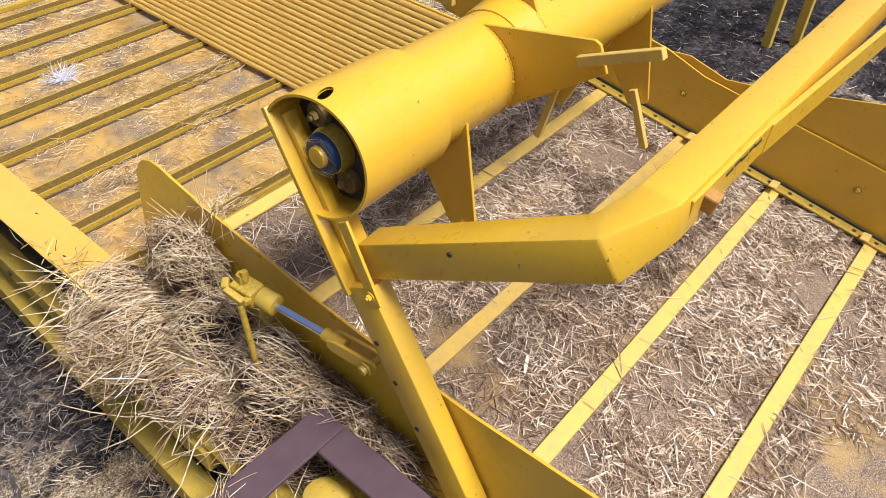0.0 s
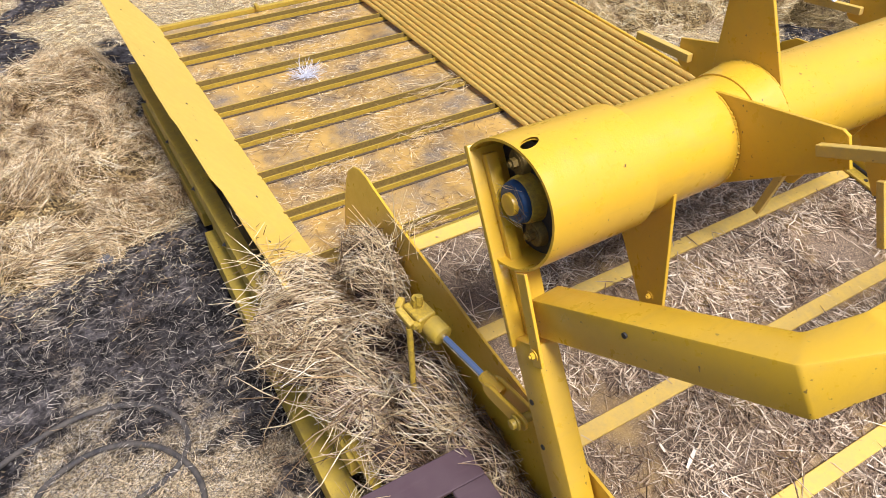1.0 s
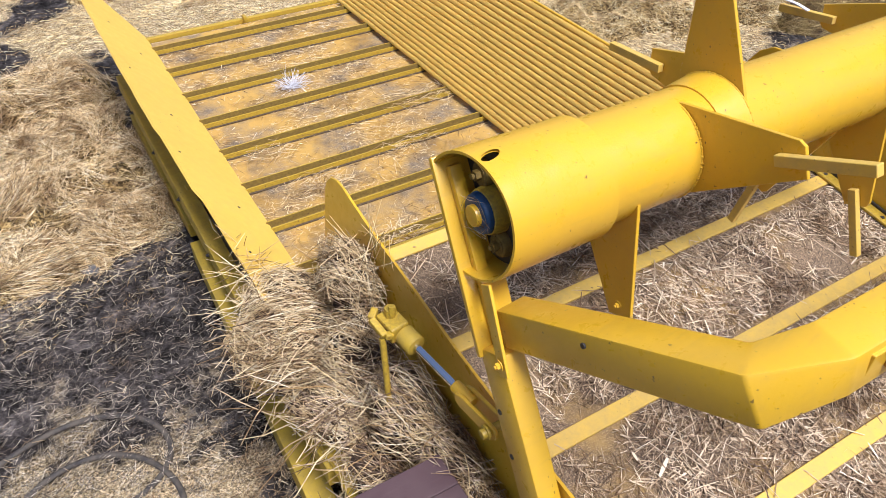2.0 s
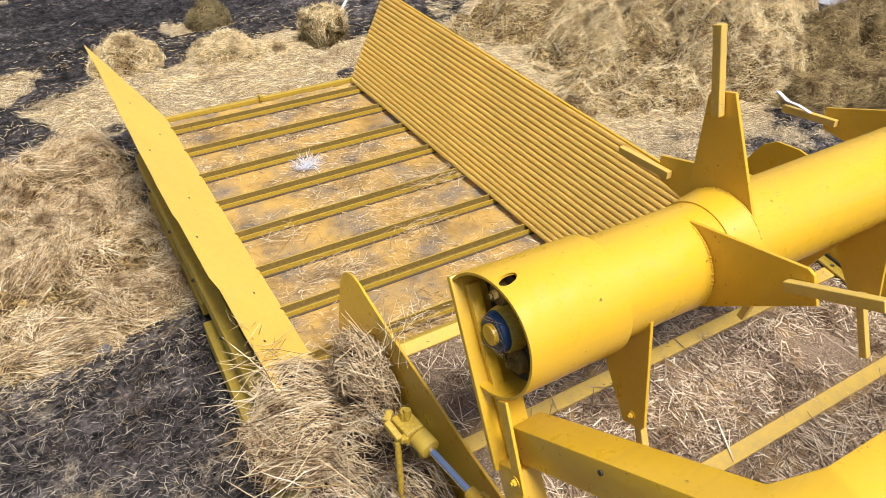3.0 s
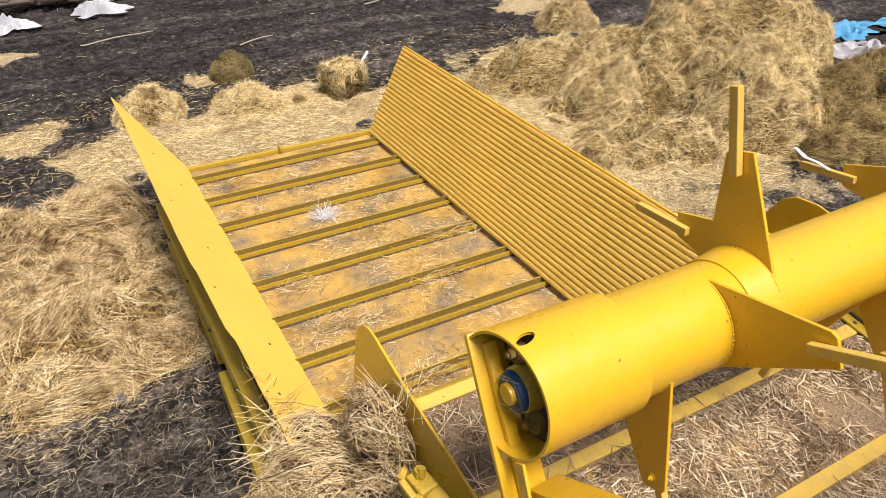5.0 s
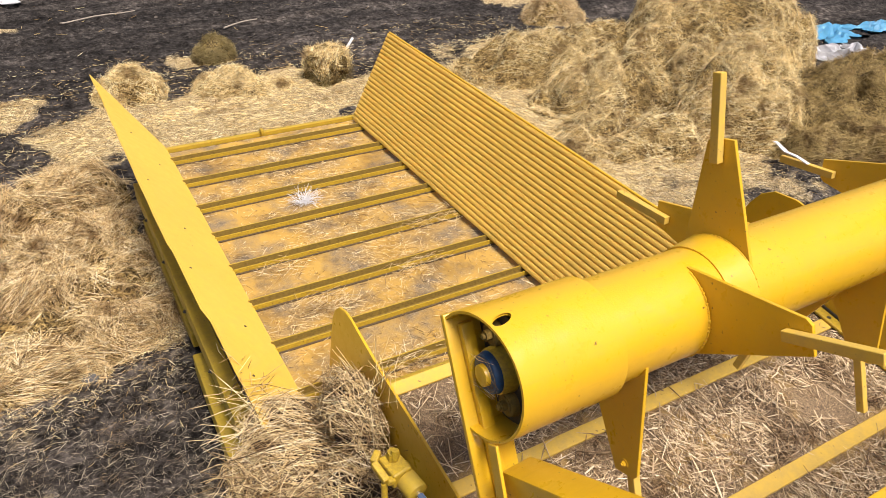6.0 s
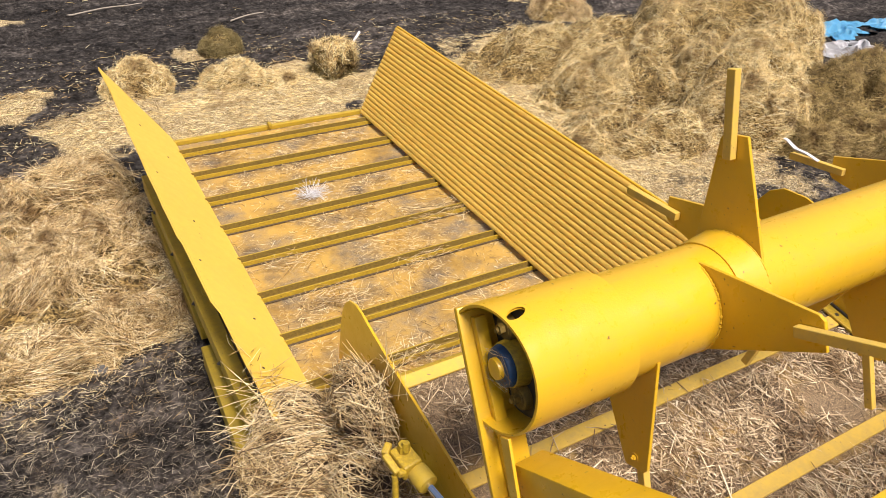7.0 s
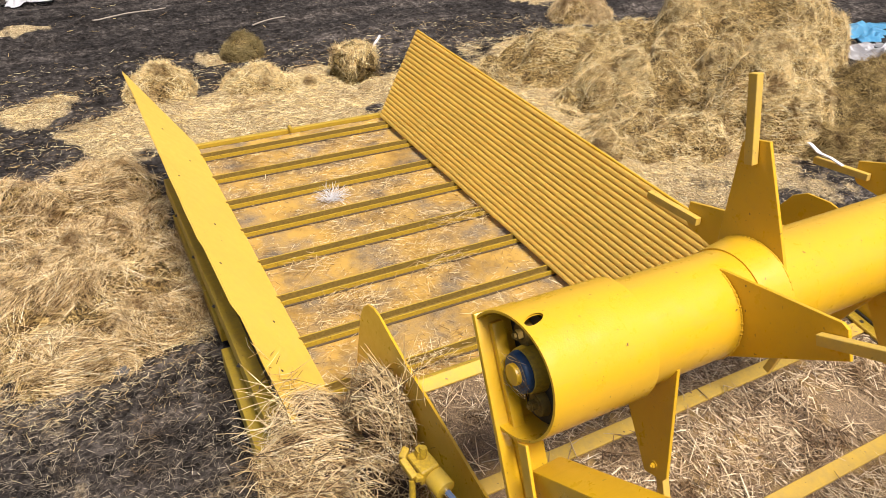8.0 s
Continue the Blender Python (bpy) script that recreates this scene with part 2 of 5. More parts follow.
def prism(bm, outline, thick, m=Matrix(), bevel=0.0):
    """A plate with the given outline in its own xy plane, thick along z."""
    bot = [bm.verts.new(m @ Vector((x, y, -thick / 2))) for x, y in outline]
    top = [bm.verts.new(m @ Vector((x, y, thick / 2))) for x, y in outline]
    fs = [bm.faces.new(top), bm.faces.new(bot[::-1])]
    k = len(outline)
    for i in range(k):
        fs.append(bm.faces.new((bot[i], bot[(i + 1) % k], top[(i + 1) % k], top[i])))
    if bevel:
        edges = list({e for f in fs[:2] for e in f.edges})
        bmesh.ops.bevel(bm, geom=edges, offset=bevel, segments=1, affect="EDGES", profile=0.5)
    return bm


# Plates that lie in the yz plane: local x is world y, local y is world z.
def yz_plane(x):
    return Matrix(((0, 0, 1, x), (1, 0, 0, 0), (0, 1, 0, 0), (0, 0, 0, 1)))


def hex_bolt(name, at, axis, size, parent, mat, washer=True):
    bm = bmesh.new()
    a, ax = Vector(at), Vector(axis).normalized()
    if washer:
        cyl(bm, a, a + ax * size * 0.15, size * 0.95, 18)
    cyl(bm, a + ax * size * 0.1, a + ax * size * 0.75, size * 0.58, 6)
    cyl(bm, a + ax * size * 0.7, a + ax * size * 1.05, size * 0.3, 12)
    return bpart(name, bm, mat, parent)


def straws(name, base, along, length, width, mat, bend=0.12, parent=None, sides=3, segs=2):
    """Many stalks in one mesh: each bowed and a little curled, three-sided, or two-sided where they stay far off. base, along: N x 3."""
    rng = np.random.default_rng(len(base) + 7)
    n = len(base)
    along = along / np.linalg.norm(along, axis=1, keepdims=True)
    side = np.cross(along, rng.normal(size=(n, 3)))
    side /= np.linalg.norm(side, axis=1, keepdims=True)
    third = np.cross(along, side)
    bow = bend * length * rng.uniform(0.1, 1.5, n)
    curl = bend * length * rng.normal(0, 0.16, n) if segs > 2 else np.zeros(n)
    rows = []
    for u in np.linspace(-0.5, 0.5, segs + 1):
        wide = 1.0 - 0.9 * abs(u) * (0.66 if u < 0 else 1.0)
        mid = base + along * (u * length)[:, None] + third * ((0.25 - u * u) * bow)[:, None] + side * (math.sin(6.28 * u) * curl)[:, None]
        for j in range(sides):
            a = 2 * np.pi * j / sides
            rows.append(mid + (np.cos(a) * side + np.sin(a) * third) * (width * wide * 0.5)[:, None])
    verts = np.stack(rows, 1).reshape(-1, 3)
    quad = []
    for k in range(segs):
        for j in range(sides if sides > 2 else 1):
            quad.append((sides * k + j, sides * k + (j + 1) % sides, sides * k + sides + (j + 1) % sides, sides * k + sides + j))
    faces = (np.array(quad)[None] + (segs + 1) * sides * np.arange(n)[:, None, None]).reshape(-1)
    me = bpy.data.meshes.new(name)
    me.vertices.add(len(verts))
    me.vertices.foreach_set("co", verts.astype(np.float32).ravel())
    me.loops.add(len(faces))
    me.loops.foreach_set("vertex_index", faces.astype(np.int32))
    me.polygons.add(len(faces) // 4)
    me.polygons.foreach_set("loop_start", np.arange(0, len(faces), 4, dtype=np.int32))
    me.update(calc_edges=True)
    me.materials.append(mat)
    ob = new(name, me)
    ob.parent = parent
    return ob


def flat_dirs(rng, n, lift=0.15):
    a = rng.uniform(0, 2 * np.pi, n)
    return np.stack([np.cos(a), np.sin(a), rng.normal(0, lift, n)], 1)


# ---- ground ----
def bumpy(x, y, s, seed=0.0):
    return noise.fractal(Vector((x * s + seed, y * s - seed, seed * 0.7)), 1.0, 2.0, 4)


HEAPS = [  # x, y, radius x, radius y, height
    (-1.0, 4.55, 0.9, 0.5, 0.06), (-0.75, 4.1, 0.5, 0.45, 0.05),
]
PATCH = [  # straw litter: x, y, radius x, radius y, amount
    (-0.95, 4.25, 1.05, 0.62, 1.0), (-1.6, 4.6, 0.9, 0.6, 1.0), (-1.0, 5.15, 0.95, 0.36, 1.0), (0.9, 6.35, 1.5, 0.62, 1.0), (-1.0, 7.0, 0.35, 0.28, 0.8), (-0.3, 6.35, 0.5, 0.3, 0.7),
    (2.7, 5.3, 1.3, 1.3, 1.0), (2.5, 3.7, 1.2, 1.3, 1.0), (4.4, 5.5, 2.0, 1.6, 0.9), (3.6, 3.6, 0.9, 0.8, 0.36), (-1.0, 1.4, 1.2, 0.85, 0.72), (-1.2, 2.6, 0.9, 0.7, 0.22), (-0.9, 6.1, 0.9, 0.6, 0.12),
    (3.3, 0.8, 0.9, 1.2, 0.4), (5.3, 8.6, 0.7, 0.4, 0.6), (0.75, 7.8, 0.35, 0.15, 0.7), (-1.0, 9.3, 0.35, 0.15, 0.7), (2.2, 1.0, 0.5, 1.6, 0.6),
]


def litter_at(x, y):
    v = 0.05
    x, y = x + 0.3 * bumpy(x, y, 1.3, 11.0), y + 0.25 * bumpy(x, y, 1.3, 17.0)
    for px, py, rx, ry, a in PATCH:
        d = ((x - px) / rx) ** 2 + ((y - py) / ry) ** 2
        v = max(v, a * max(0.0, 1.15 - d ** 1.5 * 0.6) if d < 2.5 else 0.0)
    return max(0.0, min(1.0, v + (0.4 * bumpy(x, y, 1.6, 3.1) + 0.45 * bumpy(x, y, 4.5, 7.7)) * min(1, v * 3)))


def ground_z(x, y):
    z = GROUND + 0.025 * bumpy(x, y, 0.8) + 0.014 * bumpy(x, y, 4.0, 5.0) + 0.012 * bumpy(x, y, 11.0, 9.0)
    if y > 5.5:
        # wheel ruts and scraped ridges that run across the far yard
        q = y - 0.10 * x + 0.25 * bumpy(x, y, 0.25, 6.0)
        deep = min(1.0, (y - 5.5) / 1.5)
        z += deep * (0.035 * noise.noise(Vector((x * 0.25, q * 3.1, 2.0))) + 0.022 * noise.noise(Vector((x * 0.5, q * 8.0, 7.0))) + 0.03 * bumpy(x, y, 2.2, 13.0))
    for px, py, rx, ry, h in HEAPS:
        d = ((x - px) / rx) ** 2 + ((y - py) / ry) ** 2
        if d < 4:
            z += h * math.exp(-1.6 * d) * (1 + 0.5 * bumpy(x, y, 3.0, 2.0))
    return z


def make_ground():
    xs = np.unique(np.concatenate([np.linspace(-400, -12, 10), np.linspace(-12, -4, 28), np.linspace(-4, 9, 230), np.linspace(9, 20, 40), np.linspace(20, 400, 10)]))
    ys = np.unique(np.concatenate([np.linspace(-400, -8, 9), np.linspace(-8, 0, 24), np.linspace(0, 10, 210), np.linspace(10, 16, 75), np.linspace(16, 30, 30), np.linspace(30, 600, 10)]))
    verts, lit = [], []
    for y in ys:
        for x in xs:
            near = -6 < x < 14 and -4 < y < 26
            verts.append((x, y, ground_z(x, y) if near else GROUND))
            lit.append(litter_at(x, y) if near else 0.05)
    w = len(xs)
    faces = [(j * w + i, j * w + i + 1, (j + 1) * w + i + 1, (j + 1) * w + i) for j in range(len(ys) - 1) for i in range(w - 1)]
    me = bpy.data.meshes.new("ground")
    me.from_pydata(verts, [], faces)
    me.attributes.new("litter", "FLOAT", "POINT").data.foreach_set("value", lit)
    me.materials.append(soil)
    me.shade_smooth()
    return tagged(new("ground", me), "dark trampled farmyard soil strewn with straw", "ground", kind="structure")


ground = make_ground()

# ---- discharge conveyor: the long slatted bed ----
BED_FAR, BED_NEAR = 4.76, 1.95
SLAT_PITCH, SLAT_FIRST = 0.304, 2.175
bed = thing("slat_conveyor", "long yellow steel slat conveyor bed dusted with chaff", "conveyor", (0.6, 3.3, GROUND))


def put_under(ob, parent):
    ob.parent = parent
    ob.matrix_parent_inverse = Matrix.Translation(parent.location).inverted()
    return ob


def bpart(name, bm, mat, parent, label="", smooth=False):
    """A part whose mesh is in world coordinates, under an empty that stands at its thing's base."""
    ob = part(name, bm, mat, None, label, smooth)
    if parent is not None:
        ob.parent = parent
        ob.matrix_parent_inverse = Matrix.Translation(parent.location).inverted() if parent.type == "EMPTY" else Matrix()
    return ob


bm = box(bmesh.new(), (1.36, BED_FAR - BED_NEAR, 0.012), pose(0.62, (BED_FAR + BED_NEAR) / 2, -0.006))
bpart("bed_sheet", bm, far_floor, bed, "worn yellow sheet with dried chaff")


# dirt caked along slat feet, darkened with the shade under the lips
dirt_and_shade = plain("caked_dirt_and_shade", (0.075, 0.05, 0.022), 0.9, 0.6, 70)


def slat_mesh(length):
    prof = [(-0.030, 0.0005), (-0.030, 0.0035), (-0.021, 0.005), (-0.021, 0.027), (-0.016, 0.027), (-0.013, 0.008), (0.013, 0.008), (0.015, 0.037), (0.021, 0.037), (0.021, 0.005), (0.029, 0.0035), (0.029, 0.0005)]
    b = bmesh.new()
    prism(b, prof, length, Matrix(((0, 0, 1, 0), (1, 0, 0, 0), (0, 1, 0, 0), (0, 0, 0, 1))))
    bmesh.ops.recalc_face_normals(b, faces=b.faces)
    me = bpy.data.meshes.new("slat")
    b.to_mesh(me)
    b.free()
    me.materials.append(yellow_slat)
    me.materials.append(dark_olive_paint)
    me.materials.append(dirt_and_shade)
    # darker paint on channel faces; dirt with painted shade on foot faces
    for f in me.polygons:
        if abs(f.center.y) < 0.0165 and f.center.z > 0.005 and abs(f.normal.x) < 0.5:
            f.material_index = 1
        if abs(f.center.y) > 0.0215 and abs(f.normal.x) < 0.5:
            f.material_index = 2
    return me


far_slat = slat_mesh(1.26)
k = 0
y = SLAT_FIRST
while y < BED_FAR - 0.03:
    ob = new("slat", far_slat)
    ob.location = (0.62, y, random.uniform(0, 0.003))
    ob.rotation_euler = (0, 0, random.uniform(-0.004, 0.004))
    put_under(ob, bed)
    y += SLAT_PITCH

# far end bar with its stop
bm = bar_box(bmesh.new(), (-0.03, BED_FAR + 0.02, 0.015), (1.24, BED_FAR + 0.02, 0.015), 0.03, 0.03)
end_bar = bpart("end_bar", bm, yellow_slat, bed)
bm = box(bmesh.new(), (0.022, 0.045, 0.03), pose(0.58, BED_FAR - 0.005, 0.042), 0.006, 2)
bpart("stop_lug", bm, yellow_slat, end_bar)


def slope_plate(outline, foot, head, thick):
    """A plate whose outline is given as (y, share of the way from foot to head), foot and head in (x, z)."""
    f, h = Vector((foot[0], 0, foot[1])), Vector((head[0], 0, head[1]))
    u = (h - f)
    ln = u.length
    u.normalize()
    m = Matrix(((0, u.x, 0, f.x), (1, 0, 0, 0), (0, u.z, 0, f.z), (0, 0, 0, 1)))
    nrm = Vector((0, 1, 0)).cross(u)
    m[0][2], m[1][2], m[2][2] = nrm.x, nrm.y, nrm.z
    b = bmesh.new()
    prism(b, [(yy, s * ln) for yy, s in outline], thick, m)
    return b


edge = [(4.80, 0.0), (5.52, 1.06), (5.2, 1.03), (4.0, 1.03), (3.36, 1.0), (3.30, 0.965), (2.87, 0.93), (2.80, 0.865), (2.5, 0.845), (2.2, 0.80)]
rim = [(2.33, 0.0)]
for p, q in zip(edge, edge[1:]):
    cuts = max(1, int(abs(p[0] - q[0]) / 0.12))
    rim += [(p[0] + (q[0] - p[0]) * k / cuts + random.uniform(-0.003, 0.003), p[1] + (q[1] - p[1]) * k / cuts + (random.uniform(-0.010, 0.008) if k else 0)) for k in range(cuts)]
bm = slope_plate(rim + [edge[-1]], (0.0, 0.02), (-0.262, 0.262), 0.006)   # torch-cut, uneven rim
flange = bpart("side_flange", bm, yellow_sheet, bed, "outward-leaning flat yellow side plate")
# dark discs paint the shaded insides of small holes
for yy, f in ((2.5, 0.62), (2.86, 0.35), (3.2, 0.8), (3.62, 0.55), (4.05, 0.82), (4.4, 0.4), (4.72, 0.7)):
    c = Vector((-0.262 * f, yy, 0.02 + 0.242 * f))
    q = Vector((0.679, 0, 0.735))
    bpart("hole_disc", cyl(bmesh.new(), c + q * 0.001, c + q * 0.005, 0.0055, 12), steel_and_shade, flange, "dark disc for a shaded drilled hole")
bm = bar_box(bmesh.new(), (-0.012, 2.33, -0.03), (-0.012, 4.8, -0.03), 0.02, 0.08)
bpart("bed_edge_rail", bm, yellow_dusty_shaded, bed)
bm = bar_box(bmesh.new(), (-0.20, 1.72, -0.15), (-0.20, 4.68, -0.15), 0.07, 0.09)
side_rail = bpart("side_rail", bm, yellow_dusty_shaded, bed)
# dark sheet in place of the shade in the open gap behind the rail
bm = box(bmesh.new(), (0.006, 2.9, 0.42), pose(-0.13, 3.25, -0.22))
bpart("gap_shade_sheet", bm, steel_and_shade, bed, "inner sheet darkened to stand for the shaded open gap")
bm = bmesh.new()
bar_box(bm, (-0.262, 1.45, -0.40), (-0.21, 3.31, -0.40), 0.09, 0.12)
bpart("lower_beam", bm, yellow_dusty_shaded, bed, "lower yellow chassis beam")
bm = bar_box(bmesh.new(), (-0.19, 3.5, -0.42), (-0.19, 4.72, -0.42), 0.06, 0.08)
bpart("lower_beam_extension", bm, yellow_dusty_shaded, bed)
for yy in (2.1, 3.4, 4.6):
    bm = bar_box(bmesh.new(), (-0.17, yy, GROUND), (-0.17, yy, -0.1), 0.05, 0.05, (0, 1, 0))
    bpart("leg", bm, yellow_dusty_shaded, bed)
for yy in (2.3, 3.4, 4.6):
    bm = bar_box(bmesh.new(), (1.3, yy, GROUND), (1.3, yy, -0.02), 0.05, 0.05, (0, 1, 0))
    bpart("leg", bm, yellow_dusty_shaded, bed)
for yy in (2.55, 2.95, 3.4, 3.85, 4.3, 4.65):
    hex_bolt("bolt", (-0.237, yy, -0.15), (-1, 0, 0), 0.012, side_rail, steel_and_shade)


def corrugated(foot0, foot1, head0, head1, ribs, depth):
    """A ribbed sheet between two lines; the ribs run along it."""
    f0, f1, h0, h1 = map(Vector, (foot0, foot1, head0, head1))
    nrm = (f1 - f0).cross(h0 - f0).normalized()
    prof = []
    for i in range(ribs):
        for s in (0.0, 0.05, 0.11, 0.2, 0.34, 0.5, 0.66, 0.8, 0.89, 0.95):
            prof.append(((i + s) / ribs, math.sin(math.pi * s) ** 0.32 * depth))
    prof.append((1.0, 0.0))
    cols, n = [], 14
    b = bmesh.new()
    for s, d in prof:
        a, z = f0.lerp(h0, s), f1.lerp(h1, s)
        cols.append([b.verts.new(a.lerp(z, j / n) + nrm * (d + 0.0025 * math.sin(j * 2.1 + s * 5))) for j in range(n + 1)])
    for c0, c1 in zip(cols, cols[1:]):
        for j in range(n):
            b.faces.new((c0[j], c0[j + 1], c1[j + 1], c1[j]))
    r = bmesh.ops.solidify(b, geom=list(b.faces), thickness=0.003)
    return b


RIB_FOOT_FAR, RIB_FOOT_NEAR, RIB_HEAD_FAR, RIB_HEAD_NEAR = (1.19, 4.72, 0.03), (1.24, 1.95, 0.03), (1.50, 4.82, 0.54), (1.52, 1.98, 0.52)
bm = corrugated(RIB_FOOT_FAR, RIB_FOOT_NEAR, RIB_HEAD_FAR, RIB_HEAD_NEAR, 22, 0.0105)
rib_side = bpart("corrugated_side", bm, rib_sheet, bed, "leaning corrugated yellow sheet side", smooth=True)
bm = bar_box(bmesh.new(), (1.505, 4.82, 0.545), (1.525, 1.98, 0.525), 0.012, 0.012)
bpart("side_rim", bm, yellow, rib_side)

# ---- feed trough: the near, higher slatted floor ----
FEED_END = 2.08


def feed_z(y):
    return 0.24 + 0.14 * (y - 1.3)


TR_L, TR_R = 0.12, 1.86
trough = thing("feed_trough", "yellow steel feed trough with flat bars and chopped straw", "conveyor", (0.95, 0.7, GROUND))
tilt = math.atan(0.14)
bm = box(bmesh.new(), (TR_R - TR_L, 2.95, 0.02), pose((TR_L + TR_R) / 2, FEED_END - 1.46, feed_z(FEED_END - 1.46) - 0.012, math.degrees(tilt)))
bpart("trough_floor", bm, near_floor, trough, "dark floor sheet covered in chopped straw")
bm = cyl(bmesh.new(), (TR_L + 0.02, FEED_END - 0.005, feed_z(FEED_END) - 0.06), (TR_R - 0.02, FEED_END - 0.005, feed_z(FEED_END) - 0.06), 0.055, 28)
bpart("end_roller", bm, yellow_slat, trough, smooth=True)
BAR_PITCH, BAR_FIRST = 0.39, 0.08
bar_bm = bmesh.new()
box(bar_bm, (TR_R - TR_L - 0.06, 0.05, 0.010), Matrix(), 0.002)
bar_me = bpy.data.meshes.new("flat_bar")
bar_bm.to_mesh(bar_me)
bar_bm.free()
bar_me.materials.append(yellow_bar)
y = BAR_FIRST - 2 * BAR_PITCH + 0.02
while y < FEED_END + 0.02:
    ob = new("flat_bar", bar_me)
    ob.matrix_basis = pose((TR_L + TR_R) / 2, y, feed_z(y) + 0.007, math.degrees(tilt), 0, random.uniform(-0.3, 0.3))
    put_under(ob, trough)
    y += BAR_PITCH

# left trough wall with its rounded far tip
tip = [(2.42, 0.33), (2.40, 0.415), (2.375, 0.465), (2.335, 0.503), (2.285, 0.522), (2.235, 0.522), (2.17, 0.508)]
outline = [(2.48, 0.03), (2.46, 0.14)] + tip + [(2.0, 0.480), (1.75, 0.455), (1.55, 0.43), (1.35, 0.42), (1.0, 0.42), (0.67, 0.445), (-0.8, 0.40), (-0.8, -0.2), (1.9, 0.0)]
bm = prism(bmesh.new(), outline, 0.008, yz_plane(TR_L - 0.005), 0.0015)
bpart("side_wall", bm, yellow, trough, "plain yellow side plate with a rounded tip")
bm = prism(bmesh.new(), [(2.30, 0.05), (2.25, 0.3), (2.2, 0.47), (2.165, 0.555), (2.125, 0.62), (2.07, 0.657), (1.97, 0.668), (1.9, 0.655), (1.75, 0.60), (1.45, 0.555), (1.28, 0.50), (0.93, 0.455), (0.5, 0.40), (-0.8, 0.20), (-0.8, -0.15), (1.9, 0.02)], 0.008, yz_plane(TR_R + 0.012), 0.0015)
right_wall = bpart("side_wall", bm, yellow, trough, "plain yellow side plate with a rounded tip")
bm = prism(bmesh.new(), [(1.44, 0.545), (1.28, 0.49), (0.93, 0.445), (0.5, 0.39), (-0.8, 0.19), (-0.8, 0.75), (0.67, 0.63), (0.9, 0.575), (1.1, 0.53), (1.2, 0.515), (1.36, 0.555)], 0.006, yz_plane(TR_R + 0.024))
wall_flange = bpart("wall_flange", bm, yellow, trough, "outward-folded yellow flange")
bm = bar_box(bmesh.new(), (TR_R - 0.02, -0.8, feed_z(-0.8) + 0.018), (TR_R - 0.02, 2.0, feed_z(2.0) + 0.018), 0.045, 0.012)
edge_strip = bpart("edge_strip", bm, yellow_slat, trough)
for yy in (0.25, 0.62, 0.98, 1.34):
    hex_bolt("bolt", (TR_R + 0.007, yy, feed_z(yy) + 0.16), (-1, 0, 0), 0.016, right_wall, yellow_slat)
    bm = box(bmesh.new(), (0.05, 0.03, 0.006), pose(TR_R - 0.05, yy - 0.1, feed_z(yy) + 0.03), 0.001)
    bpart("clip", bm, yellow_bar, edge_strip)
for k in range(26):
    yy = -0.2 + 0.085 * k
    bm = cyl(bmesh.new(), (TR_R - 0.022, yy, feed_z(yy) + 0.0215), (TR_R - 0.022, yy, feed_z(yy) + 0.0255), 0.008, 12)
    bpart("hole_disc", bm, steel_and_shade, edge_strip, "dark disc for a shaded punched hole")
bm = bar_box(bmesh.new(), (TR_R + 0.003, -0.8, feed_z(-0.8) + 0.02), (TR_R + 0.003, 2.0, feed_z(2.0) + 0.02), 0.008, 0.03)
bpart("grease_seam", bm, steel_and_shade, right_wall, "dark dirt-filled seam")
for xx, yy in ((0.1, 0.2), (1.8, 0.2), (0.1, 1.8), (1.8, 1.8)):
    bm = bar_box(bmesh.new(), (xx, yy, GROUND), (xx, yy, feed_z(yy) - 0.03), 0.07, 0.07, (0, 1, 0))
    bpart("leg", bm, yellow_dusty_shaded, trough)

# ---- rotor ----
RY, RZ, RR = 1.44, 0.97, 0.124
rotor = thing("shredding_rotor", "large yellow shredding drum with bolted blade fins", "rotor", (0.9, RY, RZ))


PD, PN = Vector((0, -0.515, -0.857)), Vector((0, -0.857, 0.515))
P0 = Vector((0.0765, 1.575, 1.035))      # top of the post, on its far edge


